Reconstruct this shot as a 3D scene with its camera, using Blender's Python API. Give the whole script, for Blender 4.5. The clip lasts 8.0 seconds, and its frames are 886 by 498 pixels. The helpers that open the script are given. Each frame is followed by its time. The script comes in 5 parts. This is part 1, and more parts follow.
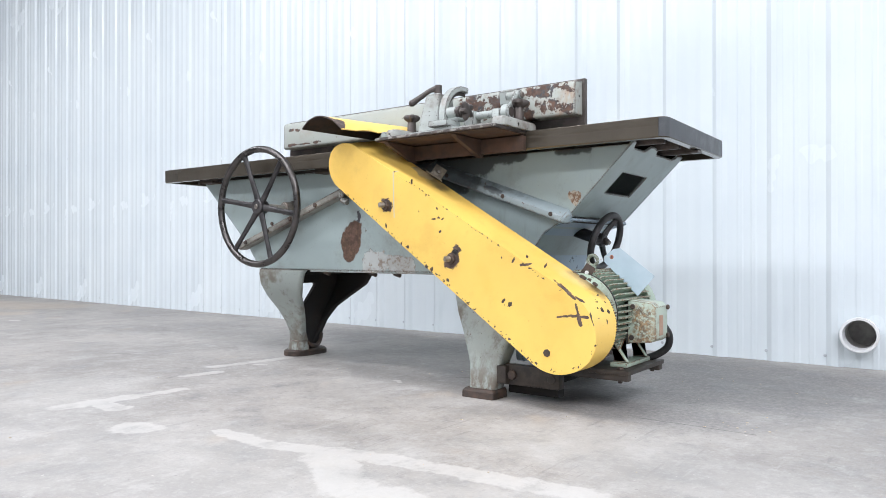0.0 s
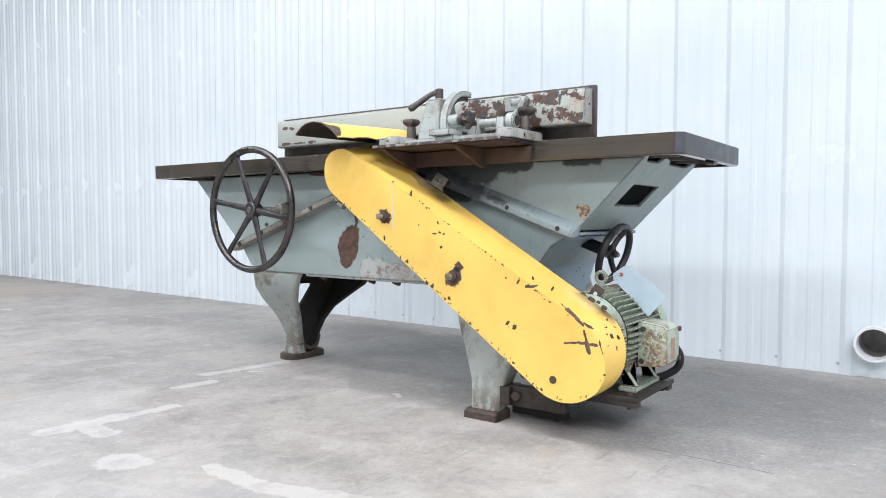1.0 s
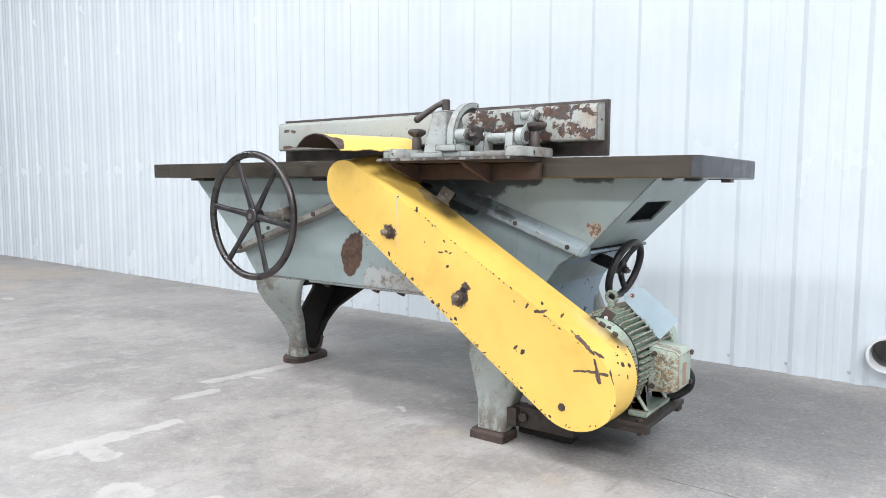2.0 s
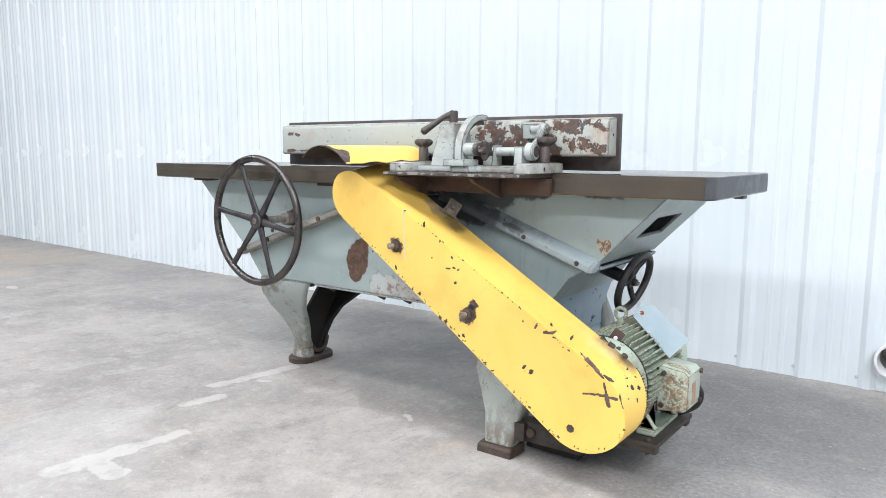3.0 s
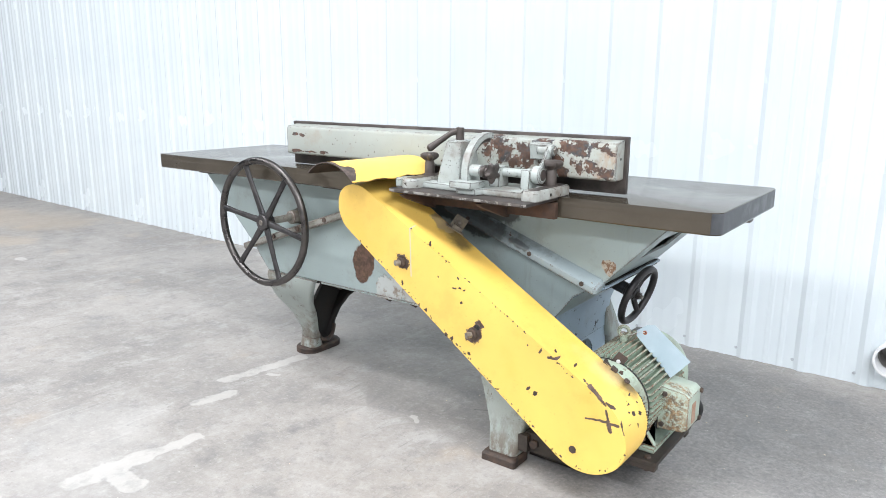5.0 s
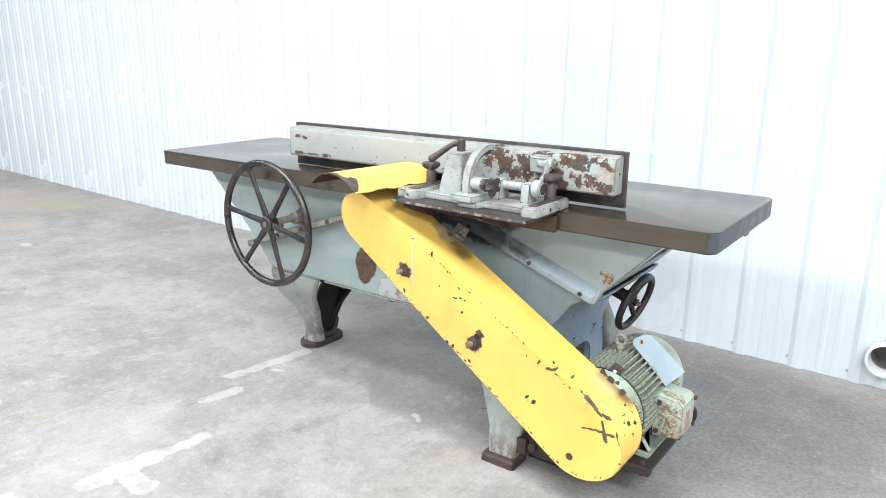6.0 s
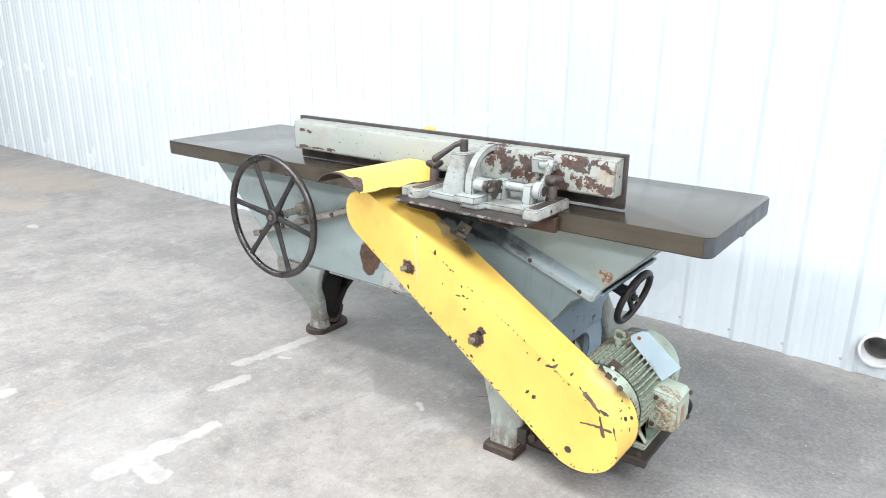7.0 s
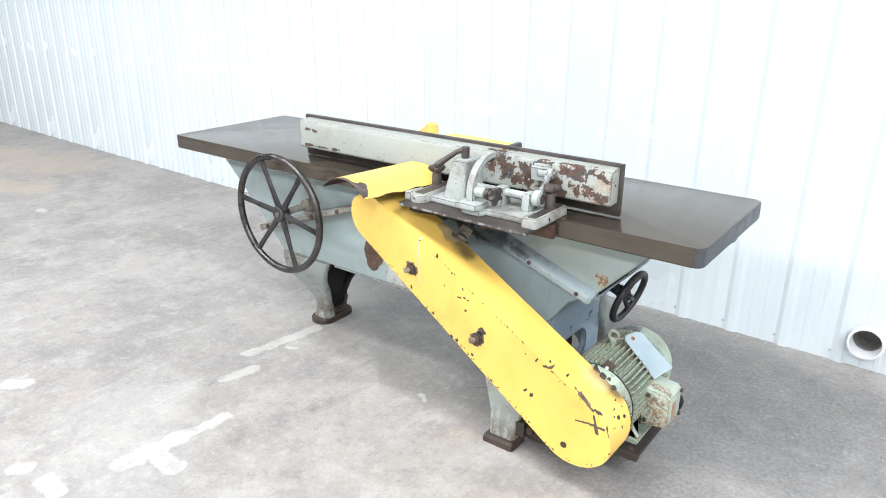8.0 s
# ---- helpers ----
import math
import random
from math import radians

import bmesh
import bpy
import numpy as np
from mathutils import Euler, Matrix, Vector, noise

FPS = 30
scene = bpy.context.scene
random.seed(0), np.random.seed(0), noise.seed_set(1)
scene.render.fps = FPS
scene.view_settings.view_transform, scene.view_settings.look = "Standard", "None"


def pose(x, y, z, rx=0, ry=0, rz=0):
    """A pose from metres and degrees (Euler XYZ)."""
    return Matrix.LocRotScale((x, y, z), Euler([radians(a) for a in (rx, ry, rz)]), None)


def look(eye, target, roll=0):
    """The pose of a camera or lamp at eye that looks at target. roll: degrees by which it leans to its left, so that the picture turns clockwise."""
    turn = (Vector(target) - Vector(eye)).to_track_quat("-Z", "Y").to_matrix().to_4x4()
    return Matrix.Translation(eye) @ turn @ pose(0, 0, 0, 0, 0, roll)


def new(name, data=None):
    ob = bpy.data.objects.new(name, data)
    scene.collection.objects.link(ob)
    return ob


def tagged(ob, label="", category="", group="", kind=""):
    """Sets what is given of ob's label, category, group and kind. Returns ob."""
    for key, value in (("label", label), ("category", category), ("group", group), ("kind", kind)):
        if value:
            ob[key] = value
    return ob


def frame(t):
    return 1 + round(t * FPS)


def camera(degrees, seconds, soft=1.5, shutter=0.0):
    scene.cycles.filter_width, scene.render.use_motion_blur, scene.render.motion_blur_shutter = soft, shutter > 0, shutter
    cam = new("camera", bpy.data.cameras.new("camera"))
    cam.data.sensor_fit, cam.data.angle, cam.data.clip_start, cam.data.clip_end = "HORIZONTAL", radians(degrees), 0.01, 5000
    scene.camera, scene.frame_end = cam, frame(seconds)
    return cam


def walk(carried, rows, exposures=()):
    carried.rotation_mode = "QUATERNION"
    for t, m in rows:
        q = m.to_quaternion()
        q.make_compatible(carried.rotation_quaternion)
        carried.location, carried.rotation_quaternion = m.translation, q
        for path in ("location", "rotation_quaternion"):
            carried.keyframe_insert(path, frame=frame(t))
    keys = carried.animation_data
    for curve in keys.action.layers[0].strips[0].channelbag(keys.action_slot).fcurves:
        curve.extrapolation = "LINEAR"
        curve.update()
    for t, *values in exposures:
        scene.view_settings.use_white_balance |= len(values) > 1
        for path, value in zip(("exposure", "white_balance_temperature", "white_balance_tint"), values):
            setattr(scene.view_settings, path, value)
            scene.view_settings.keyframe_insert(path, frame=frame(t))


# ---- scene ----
cam = camera(63.2, 8.0, soft=0.35)
PATH = [
    (0, (1.848, -1.965, 0.462), (0.673, -0.346, 0.47), 0.0),
    (0.5, (1.813, -1.918, 0.535), (0.639, -0.299, 0.493), 0.1),
    (1, (1.779, -1.877, 0.614), (0.606, -0.26, 0.526), 0.1),
    (1.5, (1.752, -1.848, 0.689), (0.578, -0.235, 0.556), 0.2),
    (3, (1.69, -1.805, 0.897), (0.517, -0.207, 0.629), 0.3),
    (3.5, (1.676, -1.798, 0.957), (0.506, -0.206, 0.646), 0.3),
    (4, (1.67, -1.793, 1.011), (0.504, -0.208, 0.652), 0.3),
    (4.5, (1.666, -1.787, 1.072), (0.502, -0.211, 0.67), 0.3),
    (6, (1.67, -1.793, 1.275), (0.52, -0.247, 0.741), 0.4),
    (6.5, (1.675, -1.801, 1.326), (0.531, -0.265, 0.75), 0.4),
    (7, (1.678, -1.813, 1.376), (0.54, -0.289, 0.758), 0.4),
    (7.5, (1.685, -1.829, 1.436), (0.554, -0.318, 0.777), 0.4),
    (8, (1.702, -1.845, 1.509), (0.578, -0.349, 0.806), 0.4),
]
EXPOSURES = [(0.0, -0.30, 6400, 15), (1.5, -0.31, 6430, 14.5), (3.5, -0.15, 6490, 14), (4.5, -0.11, 6495, 13.4), (6.0, 0.0, 6500, 12.5), (8.0, 0.03, 6500, 12.5)]
walk(cam, [(t, look(eye, target, roll)) for t, eye, target, roll in PATH], EXPOSURES)

# ---- light ----
world = bpy.data.worlds.new("world")
scene.world = world
world.use_nodes = True
world.node_tree.nodes["Background"].inputs[0].default_value = (0.9, 0.95, 1.0, 1)
world.node_tree.nodes["Background"].inputs[1].default_value = 0.05


def strip_light(x, y, z, length, width, watts, colour):
    lamp = bpy.data.lights.new("ceiling_strip", "AREA")
    lamp.shape, lamp.size, lamp.size_y, lamp.energy, lamp.color = "RECTANGLE", length, width, watts, colour
    ob = new("ceiling_strip", lamp)
    ob.matrix_world = pose(x, y, z)
    return ob


COOL = (0.93, 0.97, 1.0)
for sx, sy, sw in ((-5.5, -1.9, 185), (-1.0, -1.9, 215), (4.4, -1.9, 320), (-5.5, -5.6, 220), (-1.0, -5.6, 270), (4.4, -5.6, 360)):
    strip_light(sx, sy, 4.5, 3.0, 0.9, sw, COOL)

# ---- node helpers ----


def fresh(name, rough=0.5, metal=0.0):
    m = bpy.data.materials.new(name)
    m.use_nodes = True
    nt = m.node_tree
    bsdf = nt.nodes["Principled BSDF"]
    bsdf.inputs["Roughness"].default_value = rough
    bsdf.inputs["Metallic"].default_value = metal
    co = nt.nodes.new("ShaderNodeTexCoord").outputs["Object"]
    return m, nt, bsdf, co


def put(nt, socket, value):
    if hasattr(value, "is_output"):
        nt.links.new(value, socket)
    else:
        socket.default_value = value


def grain(nt, co, scale, detail=4.0, rough=0.55, stretch=None):
    n = nt.nodes.new("ShaderNodeTexNoise")
    n.inputs["Scale"].default_value, n.inputs["Detail"].default_value, n.inputs["Roughness"].default_value = scale, detail, rough
    if stretch:
        mp = nt.nodes.new("ShaderNodeMapping")
        mp.inputs["Scale"].default_value = stretch
        nt.links.new(co, mp.inputs["Vector"])
        co = mp.outputs[0]
    nt.links.new(co, n.inputs["Vector"])
    return n.outputs[0]


def calc(nt, op, a, b=0.0, clamp=False):
    n = nt.nodes.new("ShaderNodeMath")
    n.operation, n.use_clamp = op, clamp
    put(nt, n.inputs[0], a)
    put(nt, n.inputs[1], b)
    return n.outputs[0]


def ramp(nt, v, lo, hi, a=0.0, b=1.0):
    n = nt.nodes.new("ShaderNodeMapRange")
    n.interpolation_type = "SMOOTHSTEP"
    put(nt, n.inputs[0], v)
    put(nt, n.inputs[1], lo)
    put(nt, n.inputs[2], hi)
    n.inputs[3].default_value, n.inputs[4].default_value = a, b
    return n.outputs[0]


def blend(nt, fac, a, b):
    n = nt.nodes.new("ShaderNodeMix")
    n.data_type = "RGBA"
    put(nt, n.inputs[0], fac)
    put(nt, n.inputs[6], a if hasattr(a, "is_output") else (*a, 1))
    put(nt, n.inputs[7], b if hasattr(b, "is_output") else (*b, 1))
    return n.outputs[2]


def vec(nt, op, a, b=(0, 0, 0)):
    n = nt.nodes.new("ShaderNodeVectorMath")
    n.operation = op
    put(nt, n.inputs[0], a)
    put(nt, n.inputs[1], b)
    return n.outputs["Value"] if op in ("DOT_PRODUCT", "LENGTH") else n.outputs["Vector"]


def reach(nt, co, a, b):
    """Distance to the stretch from a to b."""
    a, b = Vector(a), Vector(b)
    d = b - a
    pa = vec(nt, "SUBTRACT", co, tuple(a))
    if d.length < 1e-6:
        return vec(nt, "LENGTH", pa)
    h = calc(nt, "DIVIDE", vec(nt, "DOT_PRODUCT", pa, tuple(d)), d.length_squared, True)
    n = nt.nodes.new("ShaderNodeVectorMath")
    n.operation = "SCALE"
    n.inputs[0].default_value = d
    nt.links.new(h, n.inputs["Scale"])
    return vec(nt, "LENGTH", vec(nt, "SUBTRACT", pa, n.outputs[0]))


def marks(nt, co, rows, wob_scale=26.0, wob=0.55, soft=0.10):
    """Mask of irregular marks: rows of (start, end, radius)."""
    w = calc(nt, "SUBTRACT", grain(nt, co, wob_scale, 7.0, 0.68), 0.5)
    total = None
    for a, b, r in rows:
        a, b = tuple(a), tuple(b)
        d = calc(nt, "DIVIDE", reach(nt, co, a, b), r)
        d = calc(nt, "ADD", d, calc(nt, "MULTIPLY", w, 4.0 * wob))
        k = ramp(nt, d, 1.0 - soft, 1.0 + soft, 1.0, 0.0)
        total = k if total is None else calc(nt, "MAXIMUM", total, k)
    return total


def relief(nt, bsdf, height, strength, distance):
    n = nt.nodes.new("ShaderNodeBump")
    n.inputs["Strength"].default_value, n.inputs["Distance"].default_value = strength, distance
    nt.links.new(height, n.inputs["Height"])
    nt.links.new(n.outputs[0], bsdf.inputs["Normal"])


def edge_mask(nt, co, radius, lo, hi):
    """1 on worn edges, broken up by noise."""
    bv = nt.nodes.new("ShaderNodeBevel")
    bv.samples = 4
    bv.inputs["Radius"].default_value = radius
    geo = nt.nodes.new("ShaderNodeNewGeometry")
    d = calc(nt, "SUBTRACT", 1.0, vec(nt, "DOT_PRODUCT", bv.outputs[0], geo.outputs["Normal"]))
    n = grain(nt, co, 55.0, 5.0, 0.65)
    return ramp(nt, calc(nt, "MULTIPLY", calc(nt, "ADD", d, 0.02), calc(nt, "MULTIPLY", n, n)), lo, hi)


def flecks(nt, co, scale, share, near=None):
    """Small scattered chips: a share of cells holds one, of uneven size; near raises the share."""
    w = nt.nodes.new("ShaderNodeTexNoise")
    w.inputs["Scale"].default_value, w.inputs["Detail"].default_value = scale * 1.6, 3.0
    nt.links.new(co, w.inputs["Vector"])
    off = vec(nt, "MULTIPLY", vec(nt, "SUBTRACT", w.outputs["Color"], (0.5, 0.5, 0.5)), (1.1 / scale, 1.1 / scale, 1.1 / scale))
    v = nt.nodes.new("ShaderNodeTexVoronoi")
    v.inputs["Scale"].default_value = scale
    nt.links.new(vec(nt, "ADD", co, off), v.inputs["Vector"])
    sep = nt.nodes.new("ShaderNodeSeparateXYZ")
    nt.links.new(v.outputs["Color"], sep.inputs[0])
    lim = calc(nt, "ADD", near, share) if near is not None else share
    size = calc(nt, "MULTIPLY", ramp(nt, calc(nt, "SUBTRACT", lim, sep.outputs[0]), 0.0, 0.10), calc(nt, "ADD", calc(nt, "MULTIPLY", sep.outputs[1], 0.30), 0.10))
    return ramp(nt, calc(nt, "SUBTRACT", size, v.outputs["Distance"]), 0.0, 0.02)


def painted(name, base, under=(0.075, 0.045, 0.035), chip=0.70, chip_scale=22.0, rough=0.42, spots=(), extra=None, dirt=0.35, dirt_tone=(0.16, 0.13, 0.10), spot_wob=(26.0, 0.55), edge=0.0, edge_lo=0.03, fleck=None, fleck_near=(), flat=None, dirt_at=(0.50, 0.70), under2=None, weak=(), weak_by=0.14):
    """Old paint on iron, with chips down to rust. weak: stretches where it flakes more."""
    m, nt, bsdf, co = fresh(name, rough)
    big = grain(nt, co, 3.0, 4.0)
    fine = grain(nt, co, 60.0, 3.0)
    col = blend(nt, ramp(nt, big, 0.3, 0.7), tuple(c * 0.90 for c in base), tuple(min(1, c * 1.06) for c in base))
    grime = calc(nt, "MULTIPLY", ramp(nt, grain(nt, co, 7.0, 8.0, 0.7), *dirt_at), dirt)
    col = blend(nt, grime, col, dirt_tone)
    speck = ramp(nt, grain(nt, co, 150.0, 2.0), 0.68, 0.74)
    col = blend(nt, calc(nt, "MULTIPLY", speck, 0.35), col, dirt_tone)
    n = grain(nt, co, chip_scale, 9.0, 0.70)
    if weak:
        give = calc(nt, "MULTIPLY", marks(nt, co, weak, 14.0, 0.7, 0.75), weak_by)
        mask = ramp(nt, calc(nt, "ADD", n, give), chip, chip + 0.015)
    else:
        mask = ramp(nt, n, chip, chip + 0.015)
    if extra:
        col = extra(nt, co, col)
    if spots:
        mask = calc(nt, "MAXIMUM", mask, marks(nt, vec(nt, "MULTIPLY", co, flat) if flat else co, [(Vector(a) * Vector(flat), Vector(b) * Vector(flat), r) for a, b, r in spots] if flat else spots, *spot_wob))
    if fleck:
        near = None
        if fleck_near:
            near = calc(nt, "MULTIPLY", marks(nt, vec(nt, "MULTIPLY", co, flat) if flat else co, [(Vector(a) * Vector(flat), Vector(b) * Vector(flat), r) for a, b, r in fleck_near], 9.0, 0.9, 0.6), 0.30)
        for k, (scale, share) in enumerate(fleck):
            mask = calc(nt, "MAXIMUM", mask, flecks(nt, co, scale, share, near if k else None))
    if edge:
        mask = calc(nt, "MAXIMUM", mask, edge_mask(nt, co, edge, edge_lo, edge_lo * 1.5))
    rust = blend(nt, ramp(nt, grain(nt, co, 35.0, 5.0, 0.7), 0.4, 0.65), under, tuple(c * 2.2 for c in under))
    if under2:
        rust = blend(nt, ramp(nt, grain(nt, co, 24.0, 8.0, 0.75), 0.46, 0.60), rust, blend(nt, ramp(nt, grain(nt, co, 90.0, 4.0), 0.4, 0.6), under2, tuple(c * 1.7 for c in under2)))
    col = blend(nt, mask, col, rust)
    nt.links.new(col, bsdf.inputs["Base Color"])
    nt.links.new(ramp(nt, mask, 0, 1, rough, 0.75), bsdf.inputs["Roughness"])
    relief(nt, bsdf, calc(nt, "SUBTRACT", calc(nt, "MULTIPLY", fine, 0.25), mask), 0.35, 0.0012)
    return m


def iron(name, tone, tone2, rough=0.4, metal=0.5, scale=8.0, stretch=None, spread=0.15, bump=0.12):
    m, nt, bsdf, co = fresh(name, rough, metal)
    n = grain(nt, co, scale, 6.0, 0.65, stretch)
    f = grain(nt, co, 90.0, 3.0)
    nt.links.new(blend(nt, ramp(nt, n, 0.35, 0.68), tone, tone2), bsdf.inputs["Base Color"])
    nt.links.new(ramp(nt, n, 0.3, 0.7, rough - spread * 0.6, rough + spread), bsdf.inputs["Roughness"])
    relief(nt, bsdf, f, bump, 0.001)
    return m


# ---- materials ----
def wobble(nt, co):
    n = nt.nodes.new("ShaderNodeTexNoise")
    n.inputs["Scale"].default_value, n.inputs["Detail"].default_value = 22.0, 6.0
    nt.links.new(co, n.inputs["Vector"])
    return n.outputs["Color"]


GREY = (0.345, 0.418, 0.412)


def bed_extra(nt, co, col):
    # worn paler primer beside the large rust patch, with a dark broken rim
    area = [((0.005, 0.10, 0.420), (0.06, 0.10, 0.425), 0.042), ((0.06, 0.10, 0.425), (0.19, 0.10, 0.405), 0.036)]
    k = marks(nt, co, area, 16.0, 0.5, 0.03)
    rim = calc(nt, "SUBTRACT", marks(nt, co, [(a, b, r * 1.05) for a, b, r in area], 16.0, 0.5, 0.03), k, True)
    tint = blend(nt, ramp(nt, grain(nt, co, 14.0, 5.0, 0.6), 0.4, 0.6), (0.46, 0.49, 0.475), (0.40, 0.405, 0.385))
    pale = blend(nt, calc(nt, "MULTIPLY", ramp(nt, grain(nt, co, 42.0, 8.0, 0.78), 0.50, 0.62), 0.8), tint, (0.20, 0.13, 0.085))
    col = blend(nt, k, col, pale)
    col = blend(nt, calc(nt, "MULTIPLY", calc(nt, "MULTIPLY", rim, ramp(nt, grain(nt, co, 30.0, 3.0), 0.40, 0.55)), 0.7), col, (0.10, 0.085, 0.07))
    # fine cracks in the filler near the curved end
    hair = marks(nt, co, [((0.70, 0.10, 0.545), (0.735, 0.10, 0.520), 0.0012), ((0.735, 0.10, 0.520), (0.730, 0.10, 0.495), 0.0012), ((0.735, 0.10, 0.520), (0.775, 0.10, 0.528), 0.0012), ((0.63, 0.10, 0.515), (0.70, 0.10, 0.545), 0.0010)], 30.0, 0.4, 0.4)
    col = blend(nt, calc(nt, "MULTIPLY", hair, 0.6), col, (0.13, 0.12, 0.11))
    # chip down to stained primer near the sloping end
    chip = marks(nt, co, [((0.850, 0.10, 0.640), (0.866, 0.10, 0.638), 0.014), ((0.856, 0.10, 0.632), (0.860, 0.10, 0.618), 0.011)], 60.0, 0.5, 0.08)
    col = blend(nt, chip, col, blend(nt, ramp(nt, grain(nt, co, 85.0, 6.0, 0.75), 0.42, 0.56), (0.42, 0.38, 0.31), (0.19, 0.10, 0.055)))
    runs = calc(nt, "MULTIPLY", ramp(nt, grain(nt, co, 20.0, 6.0, 0.7, (1, 1, 0.12)), 0.58, 0.74), 0.30)
    col = blend(nt, runs, col, (0.20, 0.19, 0.165))
    drip = marks(nt, vec(nt, "MULTIPLY", co, (1, 0.2, 1)), [((-0.058, 0.02, 0.615), (-0.058, 0.02, 0.545), 0.0075)], 60.0, 1.6, 0.1)
    col = blend(nt, drip, col, (0.05, 0.05, 0.055))
    # black under shelf and table: shade of the gaps put into the paint, stains too
    gap_shade = marks(nt, co, [((0.34, 0.085, 0.715), (0.45, 0.085, 0.700), 0.040), ((0.20, 0.09, 0.755), (0.52, 0.09, 0.770), 0.050), ((0.52, 0.09, 0.775), (0.66, 0.09, 0.785), 0.026), ((0.80, 0.09, 0.78), (0.90, 0.09, 0.78), 0.016)], 14.0, 0.5, 0.2)
    return blend(nt, calc(nt, "MULTIPLY", gap_shade, 0.85), col, (0.02, 0.02, 0.02))


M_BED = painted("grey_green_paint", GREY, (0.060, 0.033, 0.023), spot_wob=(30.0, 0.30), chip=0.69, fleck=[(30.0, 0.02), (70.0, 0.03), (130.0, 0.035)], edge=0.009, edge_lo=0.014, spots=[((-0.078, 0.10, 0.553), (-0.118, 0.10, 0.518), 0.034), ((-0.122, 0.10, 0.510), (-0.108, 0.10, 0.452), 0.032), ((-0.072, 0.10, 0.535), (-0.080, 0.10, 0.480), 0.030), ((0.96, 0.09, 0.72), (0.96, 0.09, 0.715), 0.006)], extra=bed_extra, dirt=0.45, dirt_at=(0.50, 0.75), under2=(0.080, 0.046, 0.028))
M_RAIL = painted("greasy_rail_paint", (0.27, 0.265, 0.235), chip=0.64, chip_scale=30.0, dirt=0.9, dirt_tone=(0.08, 0.065, 0.05), dirt_at=(0.42, 0.64), fleck=[(60.0, 0.08)], edge=0.008, edge_lo=0.012)
def way_extra(nt, co, col):
    k = marks(nt, co, [((0.34, 0.07, 0.76), (0.48, 0.07, 0.70), 0.045), ((0.55, 0.07, 0.68), (0.60, 0.07, 0.66), 0.012)], 24.0, 0.9, 0.35)
    return blend(nt, calc(nt, "MULTIPLY", k, 0.6), col, (0.045, 0.045, 0.048))


M_WAY = painted("greasy_infeed_way_paint", (0.31, 0.37, 0.38), chip=0.64, chip_scale=30.0, rough=0.22, dirt=0.6, dirt_tone=(0.10, 0.09, 0.08), fleck=[(60.0, 0.05)], edge=0.008, edge_lo=0.012, extra=way_extra)
M_BLUE = painted("blue_grey_paint", (0.33, 0.43, 0.51), (0.05, 0.055, 0.06), chip=0.625, chip_scale=26.0, dirt=0.3, edge=0.008, edge_lo=0.016)
def leg_extra(nt, co, col):
    # splashed brown dirt low on the legs
    sep = nt.nodes.new("ShaderNodeSeparateXYZ")
    nt.links.new(co, sep.inputs[0])
    low = calc(nt, "MULTIPLY", ramp(nt, sep.outputs[2], 0.02, 0.20, 1.0, 0.0), ramp(nt, grain(nt, co, 26.0, 7.0, 0.72, (1, 1, 0.5)), 0.38, 0.58))
    col = blend(nt, calc(nt, "MULTIPLY", ramp(nt, grain(nt, co, 12.0, 7.0, 0.74, (1, 1, 0.4)), 0.54, 0.66), 0.5), col, (0.17, 0.13, 0.09))
    return blend(nt, calc(nt, "MULTIPLY", low, 0.8), col, (0.13, 0.085, 0.055))


M_LEG = painted("grey_green_leg_paint", (0.335, 0.375, 0.35), chip=0.65, chip_scale=34.0, dirt=0.8, dirt_tone=(0.13, 0.10, 0.07), fleck=[(40.0, 0.04), (90.0, 0.10), (170.0, 0.12)], extra=leg_extra, rough=0.45, dirt_at=(0.50, 0.66), edge=0.008, edge_lo=0.014)
def fence_extra(nt, co, col):
    # orange stain that ran down the end, brown haze round the flakes
    k = marks(nt, co, [((0.80, 0.055, 0.905), (0.87, 0.055, 0.900), 0.038), ((0.62, 0.055, 0.905), (0.72, 0.055, 0.900), 0.02), ((0.86, 0.055, 0.95), (0.88, 0.055, 0.91), 0.018)], 20.0, 0.7, 0.6)
    col = blend(nt, calc(nt, "MULTIPLY", calc(nt, "MULTIPLY", k, ramp(nt, grain(nt, co, 34.0, 7.0, 0.72, (1, 1, 0.35)), 0.42, 0.66)), 0.6), col, (0.34, 0.18, 0.08))
    haze = marks(nt, co, [((0.45, 0.055, 0.96), (0.86, 0.055, 0.94), 0.05)], 12.0, 0.6, 0.8)
    return blend(nt, calc(nt, "MULTIPLY", calc(nt, "MULTIPLY", haze, ramp(nt, grain(nt, co, 45.0, 6.0, 0.7), 0.48, 0.66)), 0.5), col, (0.17, 0.12, 0.09))


M_FENCE = painted("fence_paint", (0.36, 0.385, 0.35), (0.062, 0.034, 0.023), chip=0.665, chip_scale=32.0, fleck=[(40.0, 0.02), (75.0, 0.05), (140.0, 0.10)], dirt=0.35, dirt_tone=(0.26, 0.17, 0.10), dirt_at=(0.50, 0.72), edge=0.009, edge_lo=0.012, extra=fence_extra, under2=(0.042, 0.042, 0.044), weak_by=0.225,
                  weak=[((0.49, 0.055, 0.965), (0.57, 0.055, 0.925), 0.050), ((0.64, 0.055, 0.970), (0.85, 0.055, 0.965), 0.028), ((0.66, 0.055, 0.940), (0.72, 0.055, 0.905), 0.048), ((0.75, 0.055, 0.930), (0.85, 0.055, 0.905), 0.026), ((-0.40, 0.055, 0.960), (-0.34, 0.055, 0.955), 0.006), ((-0.40, 0.055, 0.898), (-0.22, 0.055, 0.898), 0.005)])
